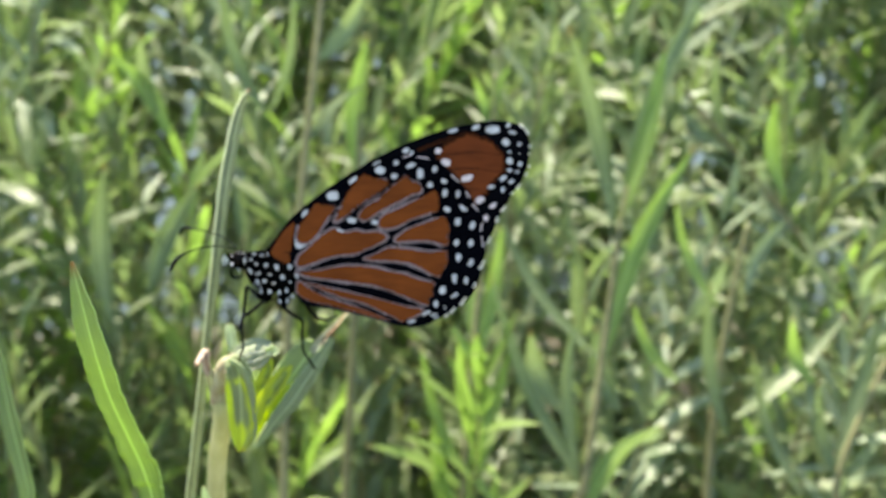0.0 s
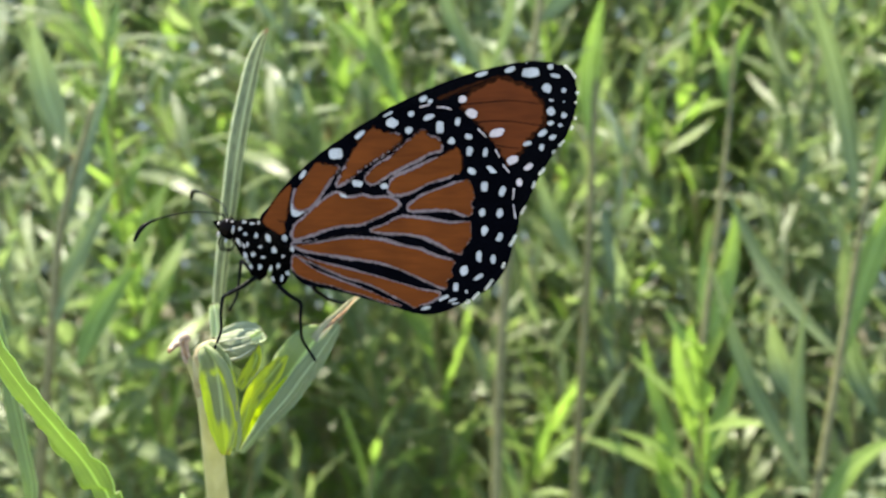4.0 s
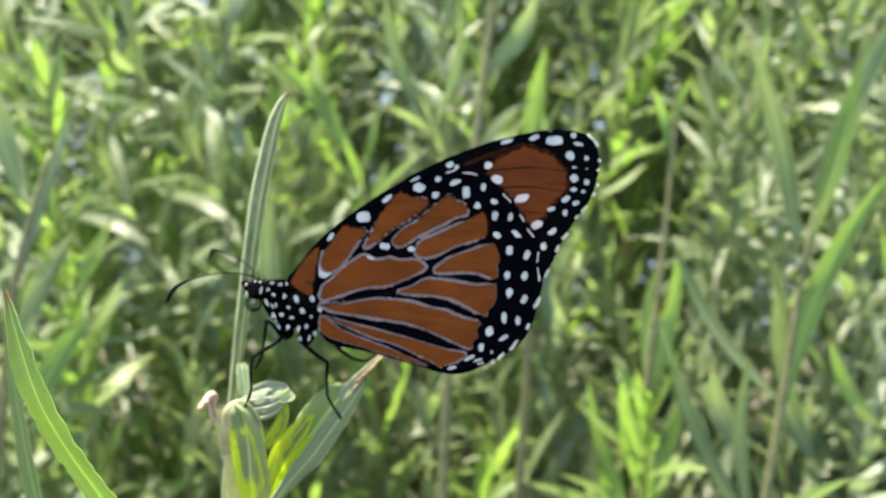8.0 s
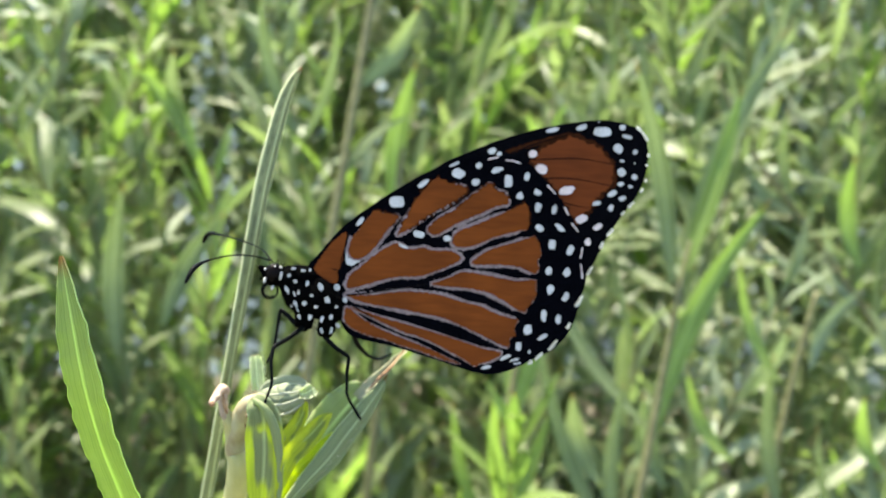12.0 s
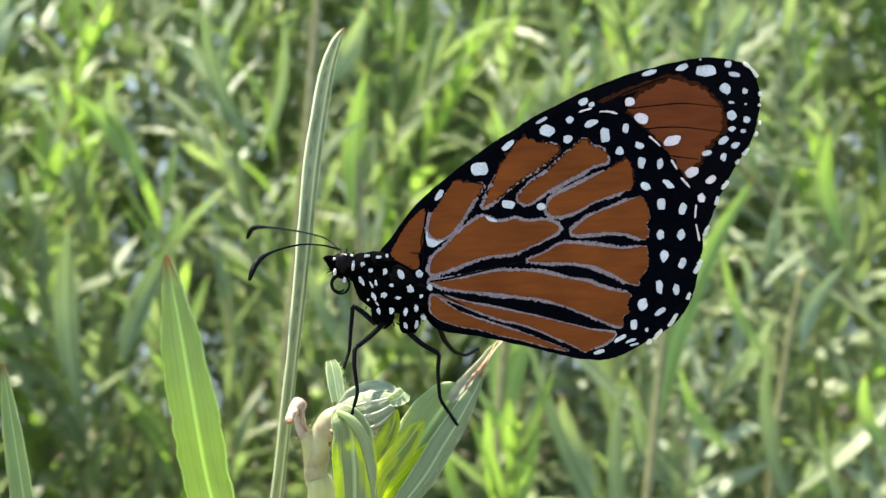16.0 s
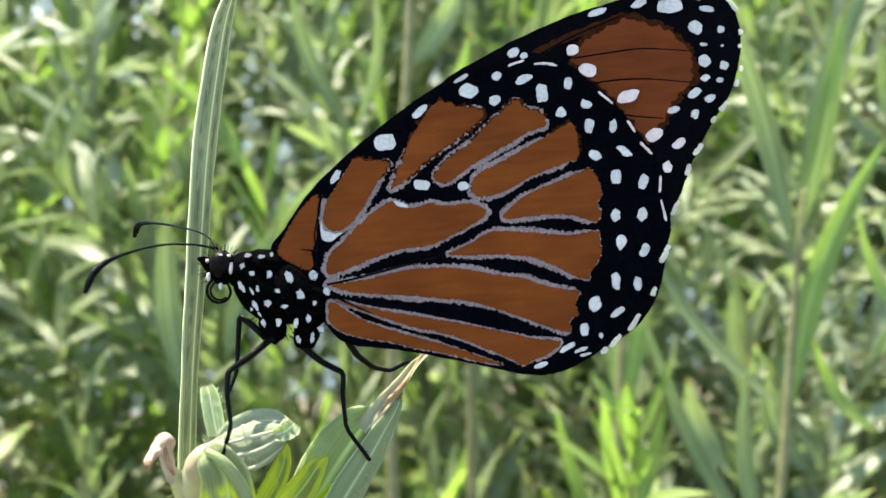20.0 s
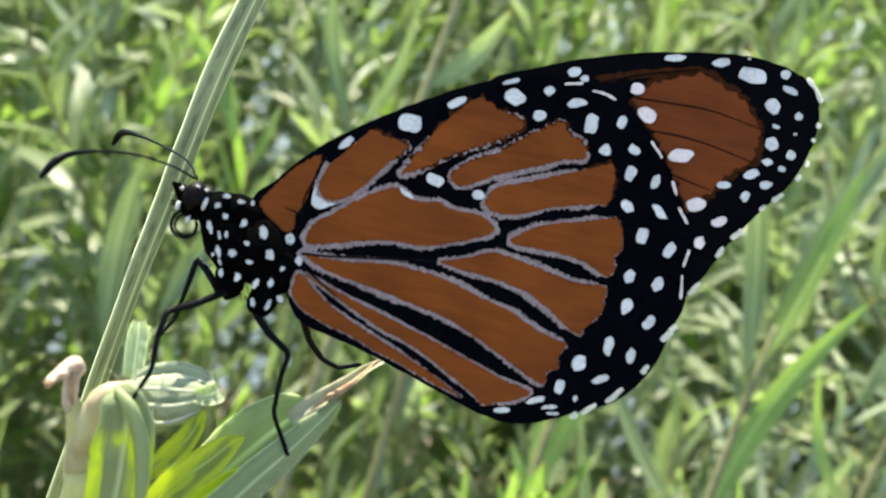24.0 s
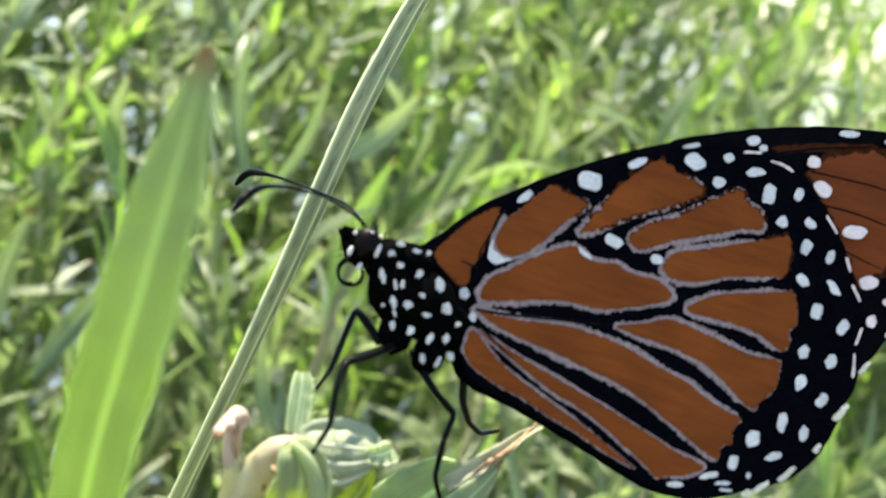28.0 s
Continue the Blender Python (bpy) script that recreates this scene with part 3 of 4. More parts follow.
        for line in ([-0.16, 9.81, 2.58, 11.04, 6.93, 12.57], [2.55, 9.11, 5.64, 9.37, 8.83, 9.5, 13.03, 8.94], [4.14, 6.77, 6.53, 6.9, 9.16, 6.75, 12.72, 6.17], [5.69, 4.01, 7.35, 3.6, 9.97, 3.18]):
            part("vein", stroke(line, 0.00007, yf - 0.00006), WING_BLACK, fore)
        # white scales in dashes on the outer edges
        for line in ([15.73, 13.95, 16.53, 13.2, 17.2, 12.19], [17.34, 10.57, 17.31, 10.09], [17.19, 9.24, 17.17, 8.92], [17.15, 7.31, 17.01, 6.84], [16.74, 6.1, 16.44, 5.53], [15.71, 4.24, 14.91, 3.48], [14.5, 3.02, 14.1, 2.51], [13.12, 0.7, 12.31, -0.21], [11.88, -1.03, 11.5, -1.97], [10.65, -4.2, 9.93, -5.38]):
            part("fringe", dash(line, 0.0002, yf - 0.00008, rng), FRINGE, fore, "white edge scales", False)
        for line in ([9.35, -7.95, 8.93, -8.77, 8.46, -9.42], [7.89, -11.55, 7.47, -12.26], [6.32, -13.77, 5.23, -15.12], [4.52, -15.44, 3.57, -16.43], [3.3, -16.52, 2.7, -16.9]):
            part("fringe", dash(line, 0.00024, y0 - 0.00008, rng), FRINGE, hind, "white edge scales", False)
        for line in ([-1.01, 8.78, -0.01, 8.77, 0.98, 8.5], [4.39, 5.91, 5.52, 4.78], [6.67, 3.17, 7.28, 2.12], [7.64, 1.2, 8.56, 0.08], [9.15, -1.91, 8.95, -3.33], [9, -4.02, 9.29, -5.89], [-3.28, 8.8, -1.88, 9.2]):
            part("fringe", dash(line, 0.00011, y0 - 0.00012, rng), BLUSH, hind, "white edge scales", False)
        for line in ([-20.52, -9.16, -18.25, -8.87, -16.14, -8.47, -12.97, -7.91, -10.05, -7.35], [-21.31, -7.53, -21.11, -5.97, -21.24, -4.64, -20.31, -1.27], [-21.13, -6.23, -21.49, -6.1, -22.52, -5.94], [-20.56, -9.94, -18.89, -10.83, -16.87, -11.94]):
            part("vein", stroke(line, 0.0001, y0 - 0.00008), WING_EDGE, hind)

    wings(0.0, True)
    wings(0.0030, False)

    def c(px, pz, y):
        return (px / 1000, y / 1000, pz / 1000)

    # body
    bm = bmesh.new()
    lumps = ((-25.8, -9.3, 2.3, 3.0, 2.4, 2.5, 50, 1), (-23.9, -9.7, 2.3, 3.5, 2.7, 2.5, 35, 2), (-25.5, -12.5, 2.0, 1.2, 1.5, 1.5, -15, 3), (-22.5, -12.9, 2.0, 1.2, 1.6, 2.0, 10, 4),
             (-21.7, -10.7, 2.2, 1.8, 2.2, 2.0, 0, 5), (-25.7, -6.9, 2.3, 2.0, 2.2, 1.3, 20, 8), (-13.8, -12.4, 1.9, 8.5, 1.1, 1.4, 10, 6), (-27.4, -7.5, 2.4, 1.9, 1.9, 1.8, 30, 7))
    for lx, lz, ly, a, b, h, turn, seed in lumps:
        blob(bm, c(lx, lz, ly + 1.7), (a / 1000, b / 1000, h / 1000), radians(turn), 0.12, 3, seed)
    tx, tz = -24.1, -9.9
    hairs = random.Random(8)
    for _ in range(260):
        a = hairs.uniform(0, 2 * math.pi)
        k = hairs.uniform(-1, 1)
        p = Vector(c(tx, tz, 3.9)) + Euler((0, radians(28), 0)).to_matrix() @ Vector((0.0044 * k, 0.0029 * math.sin(a) * math.sqrt(1 - k * k), 0.0033 * math.cos(a) * math.sqrt(1 - k * k)))
        d = (p - Vector(c(tx, tz, 3.9))).normalized()
        tube(bm, [p, p + d * 0.0004 + Vector((0.0002, 0, 0)), p + d * hairs.uniform(0.0004, 0.0007) + Vector((0.0003, 0, 0))], [0.00005, 0.00001], 3)
    body = part("thorax", bm, BODY, root, "furry black thorax with white dots")
    # white dots on the near side of the body
    dots = [-27.2, -6.1, 0.3, 0.2, 0, -26, -6.3, 0.35, 0.15, 0, -25.1, -6.2, 0.15, 0.2, 0, -27.7, -7, 0.25, 0.25, 0, -26.9, -7.7, 0.25, 0.25, 0, -25.4, -7.9, 0.25, 0.4, -15, -23.7, -8.3, 0.4, 0.55, 25, -27.9, -8.8, 0.2, 0.55, 28, -26.5, -9.1, 0.15, 0.3, 10, -24.8, -9.4, 0.25, 0.2, -20, -22.9, -9.9, 0.35, 0.45, 10, -25.7, -10.4, 0.35, 0.3, 20, -24.3, -10.8, 0.3, 0.2, 0, -26.8, -10.5, 0.2, 0.45, 25, -21.7, -10.7, 0.2, 0.2, 0, -27.2, -10.8, 0.13, 0.15, 0, -27, -9.3, 0.1, 0.4, 22, -26.5, -11.3, 0.1, 0.25, 35, -26.2, -12.1, 0.2, 0.35, 20, -24.9, -12.1, 0.3, 0.35, 0, -23.4, -12.3, 0.2, 0.45, -15, -22.3, -12, 0.25, 0.35, 0, -21.3, -13, 0.3, 0.3, 0, -23.3, -13.8, 0.2, 0.4, 20, -22.1, -13.7, 0.2, 0.45, -12]
    depth = bpy.data.meshes["thorax"]
    for i in range(0, len(dots), 5):
        x, z, a, b, turn = dots[i] / 1000, dots[i + 1] / 1000, dots[i + 2] / 1000, dots[i + 3] / 1000, radians(dots[i + 4])
        near = [v.co.y for v in depth.vertices if (v.co.x - x) ** 2 + (v.co.z - z) ** 2 < 0.0007 ** 2]
        y = min(near) if near else 0.0008
        ring = []
        for j in range(20):
            k = hairs.uniform(0.62, 1.25)
            u, v = k * a * math.cos(j * math.pi / 10), k * b * math.sin(j * math.pi / 10)
            ring.append((x + u * math.cos(turn) - v * math.sin(turn), z + u * math.sin(turn) + v * math.cos(turn)))
        part("dot", plate(ring, y - lean(x, z) - 0.00008, 0.0003), WHITE, body, smooth=False)
    bm = bmesh.new()
    hx, hz = -29.5, -7.0
    blob(bm, c(hx, hz, 4.1), (0.00140, 0.0018, 0.0015), 0, 0.08, 3, 5)
    px, pz = -31.6, -6.1
    for side in (3.2, 5.0):
        tube(bm, glide([c(hx - 0.5, hz - 0.5, side), c(px + 0.8, pz - 0.3, side), c(px, pz + 0.1, side)], 4), [0.0007, 0.00055, 0.00008], 7)
    for _ in range(40):
        a, k = hairs.uniform(0, 6.28), hairs.uniform(-1, 1)
        d = Vector((math.cos(a), -abs(k) * 0.5, math.sin(a))).normalized()
        p = Vector(c(hx, hz, 4.1)) + d * 0.0016
        tube(bm, [p, p + d * 0.0003, p + d * 0.0007], [0.00005, 0.00001], 3)
    head = part("head", bm, BODY, root, "black head with white marks")
    bm = bmesh.new()
    ex, ez = -29.6, -6.7
    blob(bm, c(ex, ez, 2.95), (0.00105, 0.0008, 0.0012), 0.2, 0.0, 3, 6)
    part("eye", bm, EYE, head, "dark glossy compound eye")
    for px, pz, a, b in ((-30.7, -6.3, 0.16, 0.18), (-30.7, -7.7, 0.18, 0.41), (-29.7, -8.6, 0.18, 0.32), (-29.5, -5.9, 0.18, 0.09), (-28.8, -6, 0.18, 0.14), (-28.7, -7.1, 0.18, 0.59)):
        bm = bmesh.new()
        blob(bm, c(px, pz, 2.45), (a / 1000, 0.0002, b / 1000), 0.15, 0.3, 2, 7)
        part("mark", bm, WHITE, head)
    bm = bmesh.new()
    qx, qz = -29.9, -9.0
    coil = [Vector(c(qx, qz, 3.2)) + Vector((math.cos(a), 0, math.sin(a))) * (0.00118 - 0.00004 * (a - 0.6)) + Vector((0, 0.00016 * a, 0)) for a in [0.6 + 0.3 * k for k in range(38)]]
    tube(bm, coil, [0.00015, 0.00013, 0.0001], 6)
    part("proboscis", bm, LIMB, head, "coiled black feeding tube")
    r = [0.00012, 0.0001, 0.00009, 0.00009, 0.0001, 0.00011, 0.00014, 0.00024, 0.00033, 0.0003, 0.00016]
    for line in ((-30.1, -5.2, 3.8, -31.9, -4.8, 2.6, -34.6, -4.8, 0.4, -37.7, -5.6, -2.0, -39.4, -6.7, -3.6, -40.3, -8.5, -4.4),
                 (-29.9, -5.2, 4.5, -31.0, -3.8, 7.0, -33.3, -2.7, 11.0, -36.2, -1.8, 15.5, -38.0, -1.6, 18.5, -38.7, -2.7, 20.0)):
        bm = bmesh.new()
        tube(bm, glide([c(line[i], line[i + 1], line[i + 2]) for i in range(0, len(line), 3)], 8), r, 8)
        part("antenna", bm, LIMB, head, "black clubbed antenna")

    # legs
    for line in ((-25.4, -13.3, 3.0, -27.6, -14.9, 1.0, -29.4, -15.9, -1.0, -29.6, -17.8, -1.6, -29.4, -20.4, -2.1, -30.2, -22.7, -2.6),
                 (-26.2, -13.4, 4.5, -27.4, -12.1, 5.5, -28.4, -11.3, 6.0, -28.7, -13.8, 6.2, -29.0, -16.3, 6.0, -29.9, -18.2, 5.0),
                 (-22.8, -14.6, 3.2, -21.4, -15.9, 3.0, -19.6, -17.0, 3.0, -19.8, -18.9, 3.2, -19.7, -21.9, 3.3, -17.8, -24.9, 3.4),
                 (-19.1, -14.0, 5.0, -18.1, -15.7, 7.0, -16.6, -17.0, 9.0, -15.0, -17.5, 10.5, -13.1, -16.8, 12.0)):
        bm = bmesh.new()
        knots = [Vector(c(line[i], line[i + 1], line[i + 2])) for i in range(0, len(line), 3)]
        path = [knots[0]]
        for a, b in zip(knots, knots[1:]):
            path += [a.lerp(b, u) for u in (0.12, 0.4, 0.7, 0.9)]
        path.append(knots[-1])
        tube(bm, path, [0.00032, 0.00032, 0.00028, 0.00024, 0.00021, 0.00019, 0.00017], 7)
        for k in range(len(path) // 2, len(path) - 1, 2):
            d = (path[k + 1] - path[k]).normalized()
            tube(bm, [path[k], path[k] + d * 0.0003 + Vector((0.00035, 0, 0.0001))], [0.00006, 0.00001], 3)
        part("leg", bm, LIMB, root, "thin black leg")
    return root


insect = butterfly()


# ---- the shoot on which it sits ----
def leaf_part(name, parent, mat, line, widths, label="", fold=0.25, face=(0, -1, 0), wave=0.0, steps=6, cols=6, twist=0.0):
    return part(name, blade(glide(line, steps), [w / 1000 for w in widths], fold, wave, Vector(face).normalized(), cols, twist=twist), mat, parent, label)


def fuzz(bm, line, spread, count, rng):
    """Fine pale hairs along a line."""
    for _ in range(count):
        k = rng.uniform(0, len(line) - 1.001)
        p = line[int(k)].lerp(line[int(k) + 1], k % 1)
        d = Vector((rng.uniform(-1, 1), rng.uniform(-1, 0.4), rng.uniform(-0.6, 1))).normalized()
        tube(bm, [p + d * spread * 0.9, p + d * (spread + rng.uniform(0.0002, 0.0005))], [0.00002, 0.00001], 3)


def roughen(bm, amount, scale=1400):
    """Small knobs and hollows, as on living skin."""
    for v in bm.verts:
        v.co += noise.noise_vector(v.co * scale) * amount


def perch():
    rng = random.Random(11)
    root = tagged(new("leafy_shoot"), "pale green stalk with buds and one tall narrow leaf", "plant")
    root.matrix_basis = SEAT
    bm = bmesh.new()
    line = glide(mv(-28, 120, -700, -31, 90, -300, -33, 38, -110, -33.8, 16, -50, -32.8, 5.5, -32.8, -33.3, 4.6, -29.5, -33.6, 3.2, -27.1, -34.2, 2.0, -25.4, -34.9, 1.6, -24.1), 8)
    tube(bm, line, [0.0022, 0.002, 0.0017, 0.0016, 0.0015, 0.0013, 0.0012, 0.0009, 0.0005], 14)
    fuzz(bm, line[-30:], 0.0013, 200, rng)
    part("stem", bm, STALK, root, "pale yellow-green stem")
    bm = bmesh.new()
    line = glide(mv(-34.6, 1.7, -25.0, -35.0, 1.4, -24.1, -35.2, 1.4, -22.8, -35.2, 1.5, -21.7, -35.5, 1.0, -21.6, -36.0, 0.0, -22.3, -36.6, -1.0, -23.0), 6)
    tube(bm, line, [0.0006, 0.0006, 0.00058, 0.00076, 0.00066, 0.00046, 0.0004], 12)
    roughen(bm, 0.00022)
    fuzz(bm, line, 0.0006, 50, rng)
    stub = part("stub", bm, STUB, root, "curled tan withered stub")
    bm = bmesh.new()
    tube(bm, glide(mv(-34.6, 0.4, -24.4, -34.9, 0.5, -23.6, -35.2, 0.5, -22.2, -35.2, 0.7, -21.6), 5), [0.0001, 0.00022, 0.00018, 0.00005], 6)
    tube(bm, glide(mv(-36.4, -1.3, -22.8, -36.5, -1.4, -23.1, -36.6, -1.3, -23.3), 3), [0.0002, 0.00036, 0.0002], 8)
    part("scar", bm, STREAK, stub, "brown withered streak")
    bm = bmesh.new()
    line = glide(mv(-33.4, 4.4, -29.6, -33.3, 3.2, -27.6, -33.0, 1.7, -25.6, -32.4, 0.4, -23.9, -31.4, -0.2, -22.7, -30.2, 0.1, -22.2), 7)
    tube(bm, line, [0.0011, 0.00125, 0.0013, 0.00125, 0.0010, 0.0005], 14)
    roughen(bm, 0.00025, 900)
    fuzz(bm, line, 0.0011, 90, rng)
    knot = part("node", bm, NODE, root, "swollen pinkish node")
    bm = bmesh.new()
    tube(bm, mv(-32.3, -1.2, -24.1, -32.1, -1.3, -24.5, -31.8, -1.2, -24.8), [0.0001, 0.0002, 0.00004], 6)
    tube(bm, mv(-32.3, 0.0, -25.6, -32.3, 0.2, -26.0), [0.00015, 0.00008], 6)
    part("scar", bm, STREAK, knot, "small dark scar")
    bm = bmesh.new()
    line = glide(mv(-31.1, 0.4, -22.5, -30.0, 0.5, -22.5, -28.5, 0.8, -22.7, -26.9, 0.8, -22.2, -25.6, 0.6, -21.6, -25.0, 0.5, -21.2), 8)
    tube(bm, line, [0.0006, 0.0015, 0.0021, 0.0019, 0.0010, 0.0004], 18, 0.75, True)
    roughen(bm, 0.00016, 900)
    fuzz(bm, line[:-14], 0.0017, 90, rng)
    bud = part("bud", bm, FELT, root, "felted grey-green bud")
    for a, b, c, d in ((-0.4, -24.2, -24.0, -22.6), (-1.0, -23.0, -22.7, -21.8), (-0.6, -21.9, -21.5, -21.2)):
        bm = bmesh.new()
        tube(bm, glide(mv(-31.0, 0.0, -22.6, -29.6, a - 0.3, b, -27.4, a - 0.5, c, -25.2, 0.2, d), 8), [0.00008, 0.00016, 0.00014, 0.00006], 6)
        part("seam", bm, DOWN_EDGE, bud, "pale raised seam")
    leaf_part("bud_leaf", root, FELT, mv(-31.0, 1.6, -22.4, -29.6, 2.2, -21.3, -27.7, 2.4, -20.7, -25.9, 2.0, -20.6, -24.7, 1.4, -21.0), [0.7, 1.9, 2.2, 1.8, 0.5], "pale folded bud leaf", 0.25, (0.1, -1, 0.3))
    leaf_part("bud_leaf", root, DOWN, mv(-25.9, 0.0, -21.7, -25.1, -0.2, -21.5, -24.5, -0.2, -21.1, -24.2, -0.1, -20.8), [0.9, 1.5, 1.8, 1.2], "papery pale bud tip", 0.4, (0.2, -1, 0.2), 0.3, 6)
    bm = blade(glide(mv(-30.9, 2.6, -21.5, -31.1, 2.8, -19.7, -31.3, 3.0, -18.1, -31.5, 3.2, -17.1), 6), [0.0015, 0.0017, 0.0016, 0.0009], 0.5, 0.1, Vector((0, -1, 0)), 6)
    fuzz(bm, glide(mv(-31.3, 2.6, -21.0, -31.7, 2.8, -19.4, -31.9, 3.0, -17.7), 6), 0.0001, 60, rng)
    fuzz(bm, glide(mv(-30.0, 2.6, -20.7, -30.3, 2.8, -19.0, -30.9, 3.0, -17.4), 6), 0.0001, 60, rng)
    part("spike_leaf", bm, DOWN, root, "short furry upright leaf")
    sheath = leaf_part("sheath_leaf", root, SHEATH, mv(-31.6, -1.6, -22.3, -31, -2.2, -23, -30.3, -1.8, -24.6, -30.1, -1.2, -26.7, -29.9, -0.4, -29.4, -29.9, 1.2, -33.6, -30, 2.6, -37.5), [1.4, 3.2, 4.2, 4.7, 4.6, 3.8, 1.0], "drooping folded grey-green leaf with a yellow patch", 0.25, (0.05, -1, 0.1), 0.05, 8, 8)
    bm = bmesh.new()
    tube(bm, glide(mv(-31.6, -2.4, -22.3, -30.3, -2.9, -23.2, -29.1, -2.4, -25.1, -28.4, -1.6, -27.4, -28, -0.6, -30, -27.8, 1.2, -34.5, -28.4, 2.2, -36.9), 8), [0.00025, 0.0005, 0.0006, 0.0005, 0.00035, 0.0002], 8, 0.7, True)
    part("rim", bm, BUD_LEAF, sheath, "rolled pale edge")
    leaf_part("inner_leaf", root, INNER, mv(-27.9, 2.4, -28.6, -26.9, 2, -27, -25.8, 1.6, -25.5, -25.2, 1.2, -24.1, -24.9, 0.8, -22.6), [0.9, 1.7, 1.9, 1.5, 0.4], "small yellow-green folded leaf under the bud", 0.45, (-0.3, -1, 0.2), 0.06, 8)
    leaf_part("inner_leaf", root, INNER, mv(-28.9, 4.6, -36.9, -26.9, 4.2, -30.7, -25.3, 3.8, -28.4, -23.7, 3.6, -26.6, -22.5, 3.4, -25.1, -21.5, 3.3, -24.2), [1.2, 2.2, 2.8, 2.6, 1.7, 0.2], "bright yellow-green inner leaf in the hollow, sunlight in its colour", 0.3, (0.1, -1, 0.2), 0.06, 8)
    # this blade is the sunlit streak on the inner wall, no separate leaf
    leaf_part("inner_leaf", root, LIT_STREAK, mv(-28, 5.2, -36.3, -25.6, 4.6, -31.8, -23.6, 4.4, -29.7, -22.1, 4.3, -28, -20.8, 4.2, -26.5), [0.8, 1.2, 1.5, 1.3, 0.2], "yellow-green streak of sunlight on the hollow leaf's inner wall", 0.2, (0.2, -1, 0.1), 0.05, 8)
    leaf_part("outer_leaf", root, BUD_LEAF, mv(-28.8, 6, -37.6, -26.1, 6.4, -33.1, -23.5, 6.6, -29.4, -21.2, 6.6, -26.2, -19.5, 6.4, -23.9, -18.1, 6, -22.2, -16.5, 5.6, -21.1, -14.4, 5.4, -19.2), [1.0, 3.6, 5.4, 6.2, 6.0, 4.6, 2.0, 0.3], "pale green far half of the hollow leaf", 0.2, (0.1, -1, 0.25), 0.03, 8, 8)
    outer = leaf_part("outer_leaf", root, OUTER, mv(-28, 3, -37.3, -24.5, 2.8, -33, -21.8, 3, -30, -19.7, 3.4, -27.1, -17.9, 3.8, -24.7, -16.4, 4.2, -22.5, -15.3, 4.6, -20.9, -14.6, 5, -19.7), [0.6, 2.2, 3.0, 3.0, 2.6, 2.0, 1.3, 0.2], "grey-green pointed near half of the hollow leaf", -0.25, (0.35, -1, 0.1), 0.04, 8, 6)
    bm = bmesh.new()
    fuzz(bm, glide(mv(-26.4, 2.8, -37, -22.8, 2.6, -32.3, -20, 2.9, -29.1, -17.8, 3.4, -26, -15.8, 4, -22.7), 8), 0.0001, 90, rng)
    part("hairs", bm, HUSK, outer, "fine pale hairs along the edge")
    husk = leaf_part("husk", root, HUSK, mv(-18.2, 5.2, -22.3, -16.6, 5, -20.6, -14.6, 5.6, -18.7, -13, 6.2, -17, -11.4, 6.8, -15.9), [1.2, 1.5, 1.1, 0.7, 0.15], "dry papery pale leaf tip", 0.5, (0.1, -0.8, 0.5), 0.05, 8)
    bm = bmesh.new()
    tube(bm, glide(mv(-16.8, 3.8, -21.0, -15.6, 4.4, -19.7, -13.7, 5.4, -18.0, -11.9, 6.6, -15.6), 6), [0.00008, 0.00022, 0.0002, 0.0001], 6, 0.6)
    part("streak", bm, STREAK, husk, "brown withered streak")
    leaf_part("bud_leaf", root, DOWN, mv(-34.5, 4, -49.6, -35.2, 3, -47.1, -35.7, 2.6, -44.7, -36, 2.4, -42.5), [1.0, 1.9, 1.6, 0.2], "small pale bud low on the stem", 0.5, (0, -1, 0.2), 0.08)
    leaf_part("tall_leaf", root, TALL, mv(-45.1, 40, -110, -40, 34, -66, -37.8, 29, -49.2, -36.4, 24, -37.4, -34, 17.5, -17.3, -32.4, 16.5, -5.8, -30.8, 16.5, 5.7, -28.8, 17, 15.7, -27.6, 17, 19.7, -26.6, 17, 21.7), [1.4, 2.0, 2.4, 2.4, 2.0, 2.5, 2.9, 2.5, 1.6, 0.2], "tall narrow grey-green folded leaf", -0.3, (0.7, -0.72, 0), 0.04, 8)
    return root


shoot = perch()


def side_shoot():
    """The shoot beside the perch, of which two leaves reach into view."""
    root = tagged(new("side_shoot"), "low green shoot with two broad brown-tipped leaves", "plant")
    root.matrix_basis = SEAT
    bm = bmesh.new()
    tube(bm, glide(mv(-30, 280, -640, -31, 150, -400, -32, 40, -190, -32, 13, -125), 8), [0.0022, 0.002, 0.0016, 0.001], 10)
    part("stem", bm, STALK, root, "pale green stem")
    leaf_part("side_leaf", root, SIDE_LEAF, mv(-32, 13, -126, -40.6, -2.0, -52.3, -42.1, -8.0, -40.5, -43.8, -15.0, -33.5, -45.5, -22.0, -27.0, -46.7, -29.0, -20.0, -47.7, -32.0, -13.1, -48.6, -33.0, -7.2), [1.4, 2.8, 4.2, 4.2, 4.2, 4.3, 3.3, 0.3], "broad green leaf with brown tip and wavy pale foot", 0.15, (-0.62, -0.78, 0), 0.12, 9, 6, 60)
    leaf_part("side_leaf", root, SIDE_LEAF, mv(-32, 14, -128, -60.1, 25.0, -60.6, -63.1, 25.0, -44.6, -64.8, 25.0, -34.4, -66.1, 25.0, -24.2, -67.1, 25.0, -16.1), [1.2, 2.4, 3.2, 3.4, 2.6, 0.3], "narrow green leaf with brown tip", 0.3, (-0.5, -0.86, 0), 0.05, 9)
    return root


side = side_shoot()


